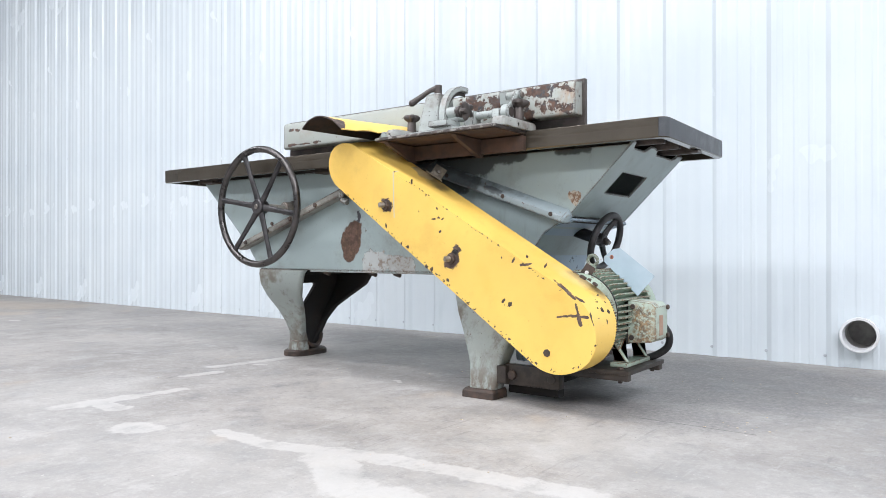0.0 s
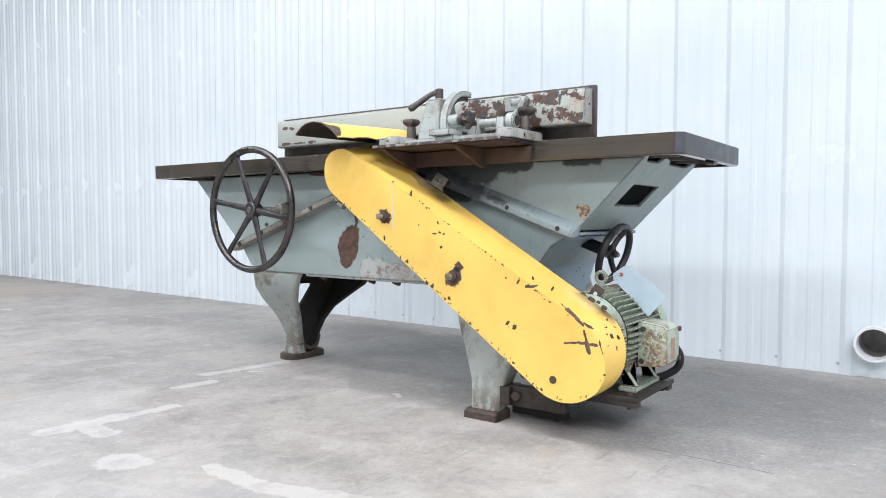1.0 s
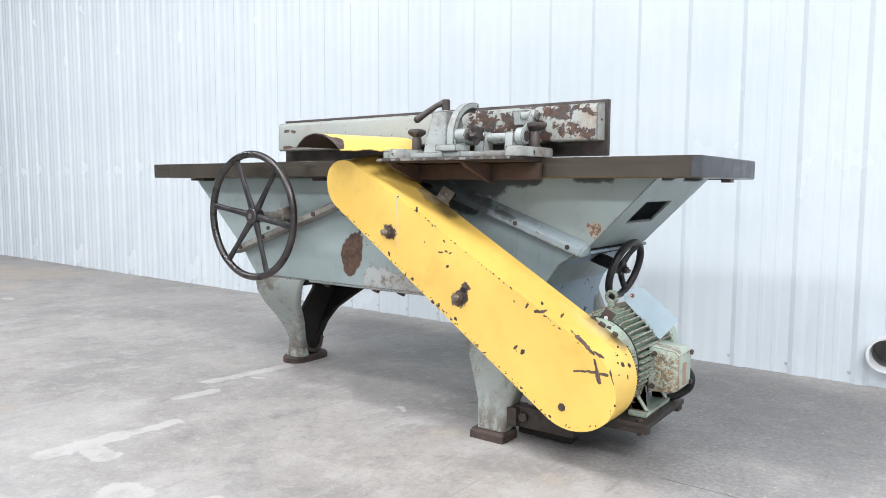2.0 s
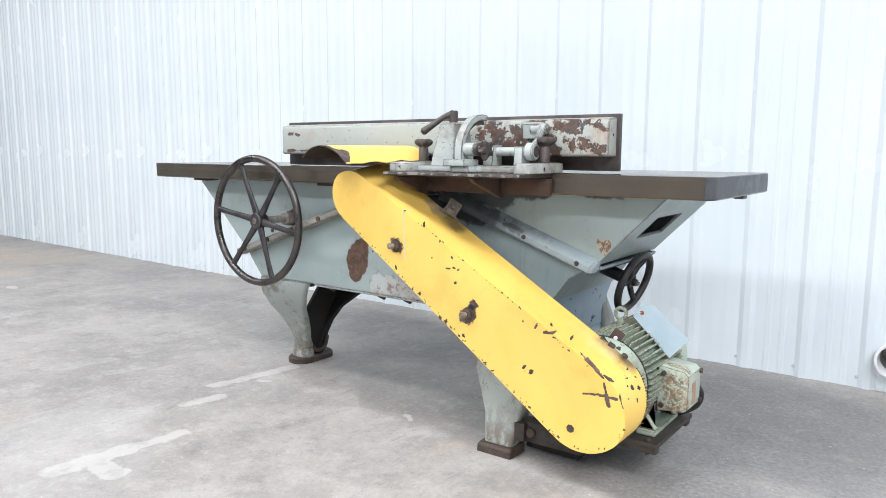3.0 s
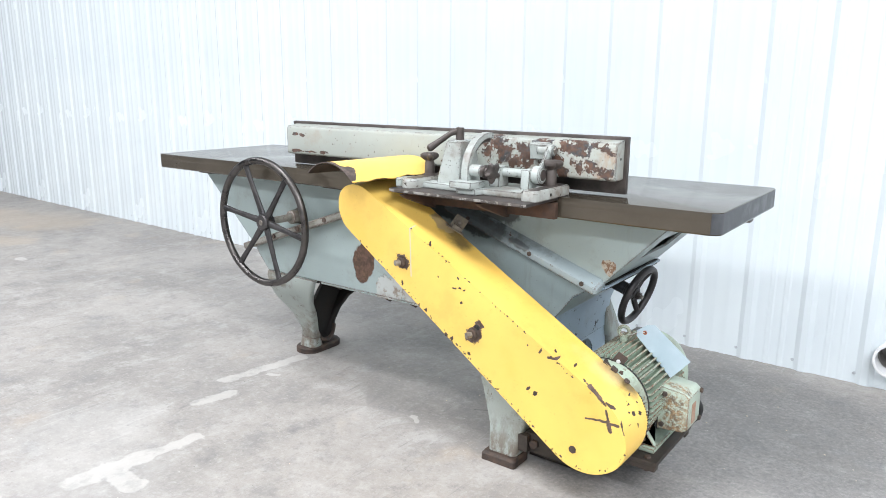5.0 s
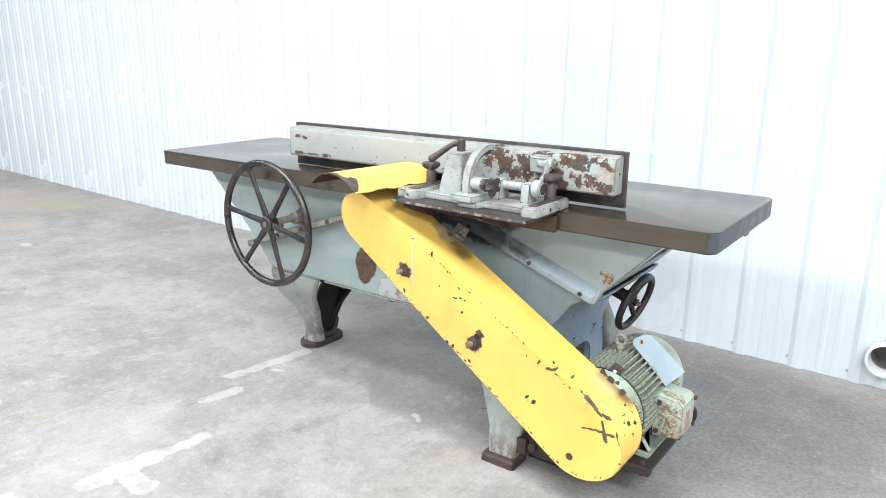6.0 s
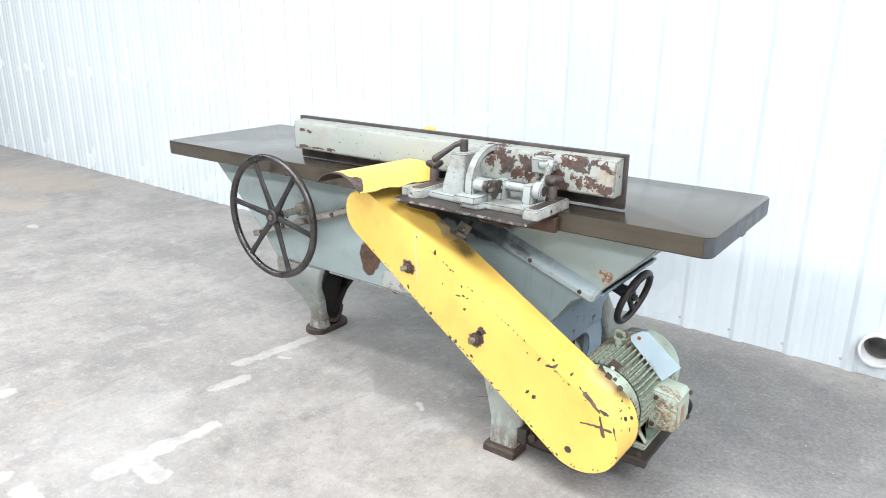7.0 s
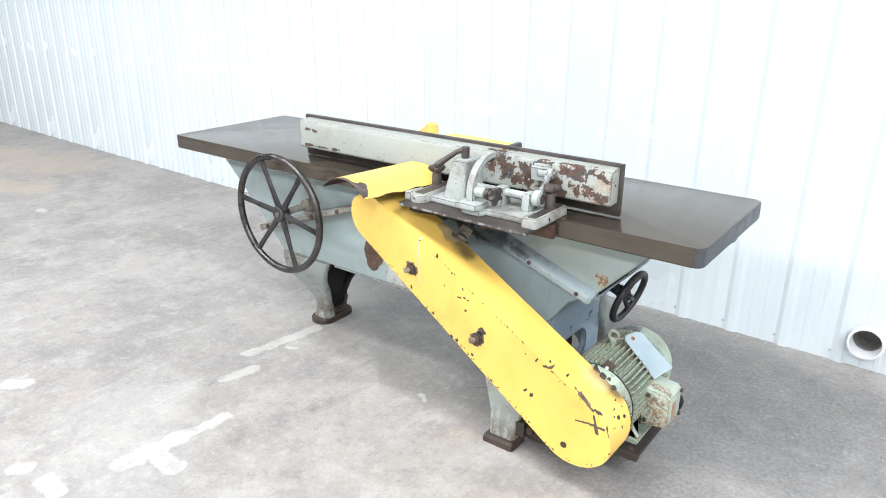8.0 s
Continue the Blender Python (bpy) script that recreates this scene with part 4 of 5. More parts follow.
part("shaft", rod(B(), SC - SA * 0.135, SC - SA * 0.04, 0.020), M_BLACK, small)

# belt guard
GA, GB, RA, RB = (0.137, 0.764), (0.915, 0.250), 0.093, 0.134


def hull(grow=0.0, inset=0.0):
    """Outline of the guard in (x, z); inset draws the upper side in."""
    ang = math.atan2(GB[1] - GA[1], GB[0] - GA[0])
    pts = []
    n = 24
    for k in range(n + 1):
        a = ang + math.pi / 2 + math.pi * k / n
        r = RA + grow - inset * max(0.0, math.cos(a - ang - math.pi / 2))
        pts.append((GA[0] + r * math.cos(a), GA[1] + r * math.sin(a)))
    for k in range(n + 1):
        a = ang - math.pi / 2 + math.pi * k / n
        r = RB + grow - inset * max(0.0, math.cos(a - ang - math.pi / 2))
        pts.append((GB[0] + r * math.cos(a), GB[1] + r * math.sin(a)))
    return pts


def guard_front(z):
    return -0.138 - 0.036 * (z - 0.17)


gb = B()
tmp = B()
rings(tmp, [[(x, guard_front(z) if f == 0 else (-0.030 + 0.004 * math.sin(37 * x)), z) for x, z in hull(0.0, 0.027 if f == 0 else 0.0)] for f in (0, 1)], caps=False)
low_ring = [v for v in tmp.verts if v.co.y < -0.1]
# front face and an inner shell, open towards the machine
tmp.faces.new(low_ring)
edges_round(tmp, 0.0045, 3)
bmesh.ops.solidify(tmp, geom=tmp.faces[:], thickness=0.003)
join(gb, tmp)
guard = part("belt_guard", gb, M_YELLOW, jointer, "yellow sheet steel belt guard with chipped paint")
# Near-black sheet inside the shell stands in for its shade.
part("guard_inside_shade", prism(B(), [(x, z) for x, z in hull(-0.02)], -0.06, -0.05, 0), M_DARK, jointer)
for (bx, bz), off in (((0.303, 0.616), -0.008), ((0.563, 0.440), -0.008)):
    y = guard_front(bz)
    part("washer", rod(B(), (bx, y, bz), (bx, y - 0.003, bz), 0.020), M_RUST, guard)
    part("nut", rod(B(), (bx, y - 0.003, bz), (bx, y - 0.014, bz), 0.016, seg=6), M_RUST, guard)
    part("bolt", rod(B(), (bx, y - 0.012, bz), (bx + off, y - 0.028, bz), 0.009, seg=12), M_BOLT, guard)
part("guard_slot", rod(B(), (0.574, guard_front(0.461) + 0.001, 0.461), (0.574, guard_front(0.461) - 0.0015, 0.461), 0.0095, seg=12), M_DARK, guard)
part("guard_hole", rod(B(), (0.886, guard_front(0.175) + 0.001, 0.175), (0.886, guard_front(0.175) - 0.002, 0.175), 0.0115, seg=7), M_RUST, guard)
for (x, y, z, r) in ((0.416, -0.036, 0.711, 40),):
    clip = B()
    m = pose(x, y, z, 0, 33, r) @ Matrix.Scale(1.18 if x < 0.5 else 1.0, 4)
    box(clip, -0.030, 0.022, -0.020, 0.014, -0.002, 0.001, 0.001, m)
    box(clip, -0.014, 0.014, -0.012, 0.012, 0.0, 0.012, 0.003, m)
    box(clip, -0.018, 0.018, 0.010, 0.013, 0.0, 0.036, 0.001, m)
    c = part("clip", clip, M_CLIP, guard, "bent rusty steel clip")
    p = m @ Vector((0, 0.009, 0.02))
    q = m @ Vector((0, 0.003, 0.02))
    part("screw", rod(B(), p, q, 0.005, seg=8), M_BOLT, c)
tab = B()
tm = pose(0.938, -0.012, 0.386, 0, 33, 12)
box(tab, -0.032, 0.016, -0.022, 0.010, -0.001, 0.002, 0.0008, tm)
box(tab, -0.006, 0.014, -0.030, -0.010, 0.0, 0.009, 0.003, tm)
box(tab, -0.016, 0.016, 0.008, 0.011, 0.0, 0.042, 0.0008, tm)
tab = part("clip", tab, M_RUST, guard, "bent rusty steel clip with a pale rivet")
part("rivet", rod(B(), tm @ Vector((0, 0.009, 0.018)), tm @ Vector((0, 0.0055, 0.018)), 0.0058, seg=12), M_STRING, tab)
part("guard_screw", lathe(B(), (0.990, -0.045, 0.368), (0.6, 0, 0.8), [(0, 0.009), (0.004, 0.009), (0.006, 0.006)], 8), M_RUST, guard)
for i in range(26):
    f = i / 25
    x, z = 0.60 + 0.39 * f, 0.569 + 0.024 - 0.235 * f - 0.012
    part("seam_bead", lathe(B(), (x, -0.027, z - 0.012), (0.836, 0, -0.548), [(0, 0.001), (0.003, 0.0035), (0.010, 0.004), (0.013, 0.001)], 6), M_RUST, guard)

# bare spots where the paint has come off: (x, z, radius) on the face, (turn, y, radius) on the rounded rim
GUARD_CHIPS = [(0.411, 0.687, 0.006), (0.509, 0.598, 0.0045), (0.496, 0.565, 0.0055), (0.516, 0.569, 0.005), (0.531, 0.565, 0.004), (0.520, 0.526, 0.0055), (0.548, 0.594, 0.0035),
               (0.438, 0.591, 0.003), (0.546, 0.374, 0.006), (0.782, 0.437, 0.0055), (0.828, 0.449, 0.0045), (0.742, 0.445, 0.003), (0.746, 0.318, 0.0065), (0.768, 0.308, 0.0085),
               (0.390, 0.479, 0.006), (0.464, 0.416, 0.0065), (0.485, 0.407, 0.006), (0.887, 0.423, 0.006), (0.300, 0.548, 0.006), (0.455, 0.655, 0.003)]
RIM_CHIPS = [(38, -0.085, 0.0075), (28, -0.095, 0.004), (24, -0.080, 0.0075), (20, -0.055, 0.0070), (8, -0.075, 0.0050), (14, -0.110, 0.003), (46, -0.060, 0.0060), (50, -0.100, 0.003), (33, -0.050, 0.003)]
chip_rng = random.Random(11)


def bare_spot(lay, r):
    """A ragged flake on a surface; lay turns (u, v, out) into a place."""
    n = 16
    lean, long = chip_rng.uniform(0, math.pi), chip_rng.uniform(1.0, 1.7)
    ring = []
    for i in range(n):
        a = 2 * math.pi * i / n
        q = r * chip_rng.uniform(0.62, 1.15)
        u, v = q * math.cos(a) * long, q * math.sin(a) / long
        ring.append((u * math.cos(lean) - v * math.sin(lean), u * math.sin(lean) + v * math.cos(lean)))
    bm = B()
    rings(bm, [[lay(u, v, out) for u, v in ring] for out in (-0.0004, 0.0004)])
    return part("bare_spot", bm, M_RUST, guard)


for cx, cz, r in GUARD_CHIPS:
    bare_spot(lambda u, v, out: (cx + u, guard_front(cz + v) - out, cz + v), r)
for turn, cy, r in RIM_CHIPS:
    back = (cy + 0.14) / 0.11

    def on_rim(u, v, out):
        a, f = radians(turn) + v / RB, back + u / 0.11
        q = RB + out - 0.027 * (1 - f) * max(0.0, math.cos(a - radians(56.6)))
        return (GB[0] + q * math.cos(a), cy + u, GB[1] + q * math.sin(a))
    bare_spot(on_rim, r)
# chipped edges: along the fold, along the lower edge and round the low end
for i in range(34):
    f = chip_rng.uniform(0.10, 1.0) ** 0.75
    cx, cz = 0.205 + 0.767 * f + 0.551 * -0.003, 0.817 - 0.480 * f - 0.004 - abs(chip_rng.gauss(0, 0.004))
    bare_spot(lambda u, v, out: (cx + u, guard_front(cz + v) - out, cz + v), chip_rng.uniform(0.0010, 0.0034))
for i in range(44):
    f, deep = chip_rng.random(), 0.003 + abs(chip_rng.gauss(0, 0.004))
    cx, cz = 0.088 + 0.752 * f + 0.55 * deep, 0.686 - 0.548 * f + 0.835 * deep
    bare_spot(lambda u, v, out: (cx + u, guard_front(cz + v) - out, cz + v), chip_rng.uniform(0.0010, 0.0036))
for i in range(12):
    a, q = radians(chip_rng.uniform(-120, -10)), RB - 0.006 - abs(chip_rng.gauss(0, 0.003))
    cx, cz = GB[0] + q * math.cos(a), GB[1] + q * math.sin(a)
    bare_spot(lambda u, v, out: (cx + u, guard_front(cz + v) - out, cz + v), chip_rng.uniform(0.0010, 0.0030))


rag = B()
rr = random.Random(3)
for i in range(46):
    a = radians(40 - 150 * i / 45)
    p = Vector((GB[0] + (RB + 0.001) * math.cos(a), -0.030, GB[1] + (RB + 0.001) * math.sin(a)))
    d = Vector((math.cos(a), 0, math.sin(a)))
    t = Vector((-math.sin(a), 0, math.cos(a)))
    L = rr.uniform(0.006, 0.016)
    tip = p + Vector((0, L, 0)) + d * rr.uniform(-0.004, 0.006) + t * rr.uniform(-0.005, 0.005)
    w = rr.uniform(0.0018, 0.0035)
    vs = [rag.verts.new(q) for q in (p - t * w - d * 0.002, p + t * w - d * 0.002, p + d * 0.001, tip)]
    for f in ((0, 1, 3), (1, 2, 3), (2, 0, 3), (0, 2, 1)):
        rag.faces.new([vs[k] for k in f])
part("ragged_rim", rag, M_RUST, guard, "torn rusty rim")
letter = B()
for a, b in (((0.573, 0.462), (0.577, 0.470)), ((0.577, 0.470), (0.583, 0.461)), ((0.583, 0.461), (0.588, 0.470))):
    sweep(letter, [(a[0], guard_front(a[1]) - 0.0016, a[1]), (b[0], guard_front(b[1]) - 0.0016, b[1])], 0.0014, 6)
part("chalk_mark", letter, M_BLACK, guard, "small black painted letter N")

# chip chute over the cutter head
ch = B()
NX, NV = 10, 20


def arch_point(pts, g):
    """A point on a smooth curve through five points."""
    k = g * 4
    i = min(int(k), 3)
    q = [Vector(pts[max(0, min(4, n))]) for n in (i - 1, i, i + 1, i + 2)]
    t = k - i
    return 0.5 * (2 * q[1] + (q[2] - q[0]) * t + (2 * q[0] - 5 * q[1] + 4 * q[2] - q[3]) * t * t + (3 * q[1] - q[0] - 3 * q[2] + q[3]) * t ** 3)


LIP = [(0.034, -0.278, 0.878), (0.070, -0.278, 0.905), (0.115, -0.273, 0.914), (0.162, -0.264, 0.897), (0.207, -0.264, 0.861)]
INNER = [(0.085, 0.046, 0.876), (0.125, 0.046, 0.909), (0.180, 0.046, 0.916), (0.236, 0.040, 0.906), (0.288, 0.000, 0.872)]
rows = []
for i in range(NX + 1):
    f = i / NX
    rows.append([])
    for j in range(NV + 1):
        g = j / NV
        p = arch_point(LIP, g).lerp(arch_point(INNER, g), f)
        if j == NV:
            p += Vector((0.002 * math.sin(13 * f), 0, 0.002 * math.sin(21 * f) + 0.002 * math.sin(47 * f)))
        rows[-1].append(ch.verts.new(p))
for a, b in zip(rows, rows[1:]):
    for j in range(NV):
        ch.faces.new((a[j], a[j + 1], b[j + 1], b[j]))
bmesh.ops.recalc_face_normals(ch, faces=ch.faces)
bmesh.ops.solidify(ch, geom=ch.faces[:], thickness=0.0025)
chute = part("chip_chute", ch, M_CHUTE, jointer, "yellow curved sheet steel chute, torn and bare at the lip")
under = B()
rows = [[under.verts.new(arch_point(LIP, 0.02 + 0.96 * j / NV).lerp(arch_point(INNER, 0.02 + 0.96 * j / NV), 0.004 + 0.99 * i / NX) + Vector((0, 0, -0.0045))) for j in range(NV + 1)] for i in range(NX + 1)]
for a, b in zip(rows, rows[1:]):
    for j in range(NV):
        under.faces.new((a[j], a[j + 1], b[j + 1], b[j]))
bmesh.ops.solidify(under, geom=under.faces[:], thickness=0.001)
part("chute_underside", under, M_RUST, chute, "bare dark underside")

# shelf for the fence slide
shelf = part("fence_shelf", prism(B(), [(0.257, -0.160), (0.268, -0.166), (0.738, -0.176), (0.742, -0.002), (0.262, -0.002)], 0.829, 0.839, 0.003, "z"), M_STEEL, jointer, "dark steel shelf in front of the table")
part("shelf_face", prism(B(), [(0.2575, -0.1605), (0.268, -0.1672), (0.7388, -0.1772), (0.7388, -0.1752), (0.268, -0.1652)], 0.8300, 0.8372, 0.0004, "z"), M_WORN_EDGE, shelf, "pale paint worn off the front edge")
part("shelf_underside", prism(B(), [(0.264, -0.157), (0.272, -0.161), (0.733, -0.171), (0.736, -0.004), (0.268, -0.004)], 0.8262, 0.8288, 0.0008, "z"), M_RED_RUST, shelf, "rusty underside")
for x in (0.30, 0.57):
    part("shelf_rib", prism(B(), [(-0.165, 0.823), (-0.004, 0.823), (-0.004, 0.765), (-0.02, 0.765), (-0.15, 0.812)], x, x + 0.016, 0.002, "x"), M_RED_RUST, jointer)
part("shelf_edge", box(B(), 0.26, 0.742, -0.020, -0.001, 0.776, 0.823, 0.003), M_RED_RUST, jointer)

# fence
fence = new("fence")
fence.parent = jointer
fence.matrix_parent_inverse = Matrix.Translation(-jointer.location)
tagged(fence, "long fence with flaking paint over rust")
part("fence_plate", box(B(), -0.452, 0.890, 0.108, 0.126, 0.845, 1.004, 0.003), M_STEEL, fence, "dark steel fence plate")
FX0 = -0.432
fc = B()
prism(fc, [(0.110, 0.886), (0.060, 0.885), (0.055, 0.891), (0.0555, 0.976), (0.061, 0.989), (0.110, 0.995)], FX0, 0.881, 0.005, "x", 3)
part("end_hole", rod(B(), (0.8808, 0.085, 0.945), (0.8818, 0.085, 0.945), 0.004, seg=10), M_DARK, fence)
part("fence_casting", fc, M_FENCE, fence, "pale paint flaking to brown rust at one end")

# fence slide and tilt bracket
br = new("fence_bracket")
br.parent = jointer
br.matrix_parent_inverse = Matrix.Translation(-jointer.location)
tagged(br, "pale grey tilting fence bracket with dark clamps")
part("slide_plate", prism(B(), [(0.335, -0.098), (0.47, -0.108), (0.488, -0.138), (0.552, -0.138), (0.562, -0.112), (0.70, -0.112), (0.70, 0.05), (0.335, 0.05)], 0.8393, 0.857, 0.004, "z"), M_BRACKET, br)
for x0, x1 in ((0.278, 0.338), (0.697, 0.748)):
    arm = B()
    loft(arm, [(0.8392, x0, x1, -0.140, 0.058), (0.862, x0, x1, -0.140, 0.058), (0.867, x0 + 0.003, x1 - 0.003, -0.137, 0.055)], 0.026 if x0 < 0.5 else 0.012)
    a = part("slotted_arm", arm, M_ARM, br)
    sl = B()
    loft(sl, [(0.8645, x0 + 0.011, x1 - 0.011, -0.122, 0.054), (0.8680, x0 + 0.011, x1 - 0.011, -0.122, 0.054)], 0.01)
    part("slot", sl, M_STEEL, a, "dark worn slot")
    part("arm_screw", rod(B(), (x1 - 0.002, -0.06, 0.852), (x1 + 0.002, -0.06, 0.852), 0.004, seg=8), M_DARK, a)


part("stop_lug", loft(B(), [(0.8392, 0.248, 0.280, -0.125, -0.05), (0.862, 0.248, 0.280, -0.125, -0.05), (0.866, 0.251, 0.277, -0.121, -0.054)], 0.012), M_LEG, br, "dirty rounded stop lug")


def star_knob(at, top, cap, lobes, material, name="clamp_knob", axis=(0, 0, 1)):
    at, a = Vector(at), Vector(axis).normalized()
    _, u, v = basis(axis)
    k = part(name, lathe(B(), at, axis, [(0, 0.019), (0.005, 0.019), (0.007, 0.016), (top - 0.016, 0.015), (top - 0.008, 0.010), (top, 0.010)], 16), material, br, "dark iron clamp knob")
    bm = B()
    secs = []
    for d, s in ((-0.010, 0.42), (-0.003, 0.80), (0.003, 1.0), (0.010, 1.0), (0.015, 0.82), (0.017, 0.5)):
        secs.append([at + a * (top + d - 0.002) + (u * math.cos(t) + v * math.sin(t)) * cap * s * (0.78 + 0.22 * math.cos(lobes * t)) for t in [2 * math.pi * i / 40 for i in range(40)]])
    rings(bm, secs)
    part("knob_head", bm, material, k)
    return k


star_knob((0.294, -0.008, 0.8645), 0.057, 0.029, 4, M_STEEL)
star_knob((0.716, -0.002, 0.8645), 0.060, 0.034, 3, M_STEEL)
blk = B()
loft(blk, [(0.855, 0.374, 0.463, -0.082, 0.03), (0.90, 0.384, 0.461, -0.079, 0.022), (0.978, 0.403, 0.458, -0.073, 0.008), (0.982, 0.406, 0.454, -0.069, 0.004)], 0.007)
part("tilt_block", blk, M_BRACKET, br)
part("lever_post", rod(B(), (0.424, -0.030, 0.975), (0.424, -0.030, 1.018), 0.013), M_STEEL, br)
part("lever", sweep(B(), [(0.424, -0.030, 1.010), (0.40, -0.045, 1.000), (0.368, -0.068, 0.972), (0.350, -0.080, 0.957), (0.345, -0.084, 0.952)], [0.011, 0.008, 0.0095, 0.0115, 0.006], 12), M_STEEL, br, "dark iron clamping lever")
qa = B()
ang = [radians(a) for a in range(192, 74, -6)]
sect = []
for a in ang:
    c, s = math.cos(a), math.sin(a)
    sect.append([(x, -0.004 + rr * c, 0.893 + rr * s) for x, rr in ((0.488, 0.113), (0.514, 0.113), (0.514, 0.096), (0.488, 0.096))])
tmp = B()
rings(tmp, sect)
edges_round(tmp, 0.003)
join(qa, tmp)
quad = part("tilt_quadrant", qa, M_BRACKET, br, "curved pale tilt quadrant")
qi = B()
rings(qi, [[(x, -0.004 + rr * math.cos(a), 0.893 + rr * math.sin(a)) for x, rr in ((0.498, 0.097), (0.503, 0.097), (0.503, 0.084), (0.498, 0.084))] for a in ang[2:]])
part("quadrant_web", qi, M_STEEL, quad)
part("quadrant_foot", prism(B(), [(0.472, -0.150), (0.545, -0.150), (0.552, -0.128), (0.552, -0.085), (0.472, -0.085)], 0.8562, 0.876, 0.004, "z"), M_BRACKET, br)
part("clamp_shank", rod(B(), (0.512, -0.098, 0.905), (0.552, -0.098, 0.905), 0.017), M_BRACKET, br)
part("clamp_sleeve", rod(B(), (0.535, -0.098, 0.905), (0.574, -0.098, 0.903), 0.0155), M_STEEL, br)
star_knob((0.560, -0.098, 0.904), 0.022, 0.031, 5, M_STEEL, "star_knob", (1, -0.1, -0.05))
part("cross_shaft", rod(B(), (0.44, -0.030, 0.898), (0.70, -0.030, 0.898), 0.0125), M_BRACKET, br)
part("shaft_bearing", prism(B(), [(-0.055, 0.855), (-0.005, 0.855), (-0.008, 0.912), (-0.05, 0.912)], 0.646, 0.675, 0.005, "x"), M_BRACKET, br)
part("shaft_bearing", prism(B(), [(-0.06, 0.855), (0.0, 0.855), (-0.006, 0.915), (-0.05, 0.915)], 0.545, 0.58, 0.008, "x"), M_BRACKET, br)
part("collar", rod(B(), (0.676, -0.030, 0.898), (0.706, -0.030, 0.898), 0.025, seg=20), M_BRACKET, br)
part("collar_bore", rod(B(), (0.705, -0.030, 0.898), (0.7075, -0.030, 0.898), 0.016, seg=16), M_STEEL, br)
part("link", sweep(B(), [(0.694, -0.030, 0.905), (0.692, 0.0, 0.930), (0.690, 0.030, 0.962)], [0.016, 0.011, 0.015], 10, False, 0.6, (1, 0, 0)), M_BRACKET, br)
part("link_pin", rod(B(), (0.655, 0.032, 0.962), (0.706, 0.032, 0.962), 0.016, seg=16), M_BRACKET, br)
part("fence_lug", loft(B(), [(0.935, 0.628, 0.686, 0.025, 0.062), (0.976, 0.628, 0.686, 0.018, 0.062), (0.982, 0.633, 0.681, 0.024, 0.06)], 0.01), M_BRACKET, br)
part("pin_nut", rod(B(), (0.706, 0.032, 0.962), (0.712, 0.032, 0.962), 0.010, seg=6), M_BOLT, br)

# cutter guard behind the fence
cg = new("cutter_guard")
cg.parent = jointer
cg.matrix_parent_inverse = Matrix.Translation(-jointer.location)
tagged(cg, "yellow swinging cutter guard behind the fence")
part("guard_plate", prism(B(), [(-0.16, 0.50), (0.20, 0.50), (0.215, 0.645), (-0.12, 0.655)], 0.872, 0.884, 0.003, "z"), M_YELLOW_PLAIN, cg)
part("guard_edge", box(B(), 0.200, 0.222, 0.50, 0.655, 0.868, 0.888, 0.003), M_STEEL, cg)
part("pivot_boss", lathe(B(), (-0.21, 0.615, 0.80), (0, 0, 1), [(0, 0.03), (0.10, 0.028), (0.118, 0.027), (0.122, 0.022), (0.122, 0.011), (0.116, 0.010)], 20), M_YELLOW_PLAIN, cg)
part("pivot_web", prism(B(), [(-0.34, 0.84), (-0.21, 0.84), (-0.21, 0.912), (-0.235, 0.912)], 0.608, 0.622, 0.003), M_YELLOW_PLAIN, cg)
part("guard_arm", box(B(), -0.22, -0.10, 0.595, 0.635, 0.858, 0.874, 0.004), M_YELLOW_PLAIN, cg)

# ---- motor ----
motor = new("motor")
motor.parent = jointer
motor.matrix_parent_inverse = Matrix.Translation(-jointer.location)
tagged(motor, "pale green finned electric motor with rust stains")
MX, MZ = 0.918, 0.279
part("motor_body", lathe(B(), (MX, 0.0, MZ), (0, 1, 0), [(-0.062, 0.05), (-0.057, 0.085), (-0.038, 0.105), (-0.013, 0.121), (-0.002, 0.1215), (0.0, 0.104), (0.28, 0.104)], 48), M_MOTOR, motor)
part("motor_seam", lathe(B(), (MX, -0.002, MZ), (0, 1, 0), [(0, 0.105), (0.0, 0.1235), (0.004, 0.1235), (0.004, 0.105)], 48), M_BLACK, motor)
part("fan_cowl", lathe(B(), (MX, 0.275, MZ), (0, 1, 0), [(-0.005, 0.104), (-0.005, 0.122), (0.0, 0.124), (0.045, 0.124), (0.068, 0.116), (0.082, 0.095), (0.088, 0.06)], 48), M_MOTOR, motor)
fin_bm = B()
tmp = B()
rings(tmp, [[(-0.0042, 0.003, r0), (0.0042, 0.003, r0), (0.0042, 0.270, r0), (-0.0042, 0.270, r0)] for r0 in (0.100,)] + [[(-0.0026, 0.014, 0.130), (0.0026, 0.014, 0.130), (0.0026, 0.268, 0.130), (-0.0026, 0.268, 0.130)]])
edges_round(tmp, 0.0008, 1)
join(fin_bm, tmp)
fin = part("cooling_fin", fin_bm, M_MOTOR, motor)
fin_mesh = fin.data
NF = 46
for i in range(NF):
    a = 2 * math.pi * i / NF
    if math.cos(a) < -0.72:
        continue
    m = Matrix.Translation((MX, 0, MZ)) @ Matrix.Rotation(a, 4, "Y")
    ob = fin if i == 0 else new("cooling_fin", fin_mesh)
    ob.parent = motor
    ob.matrix_basis = m
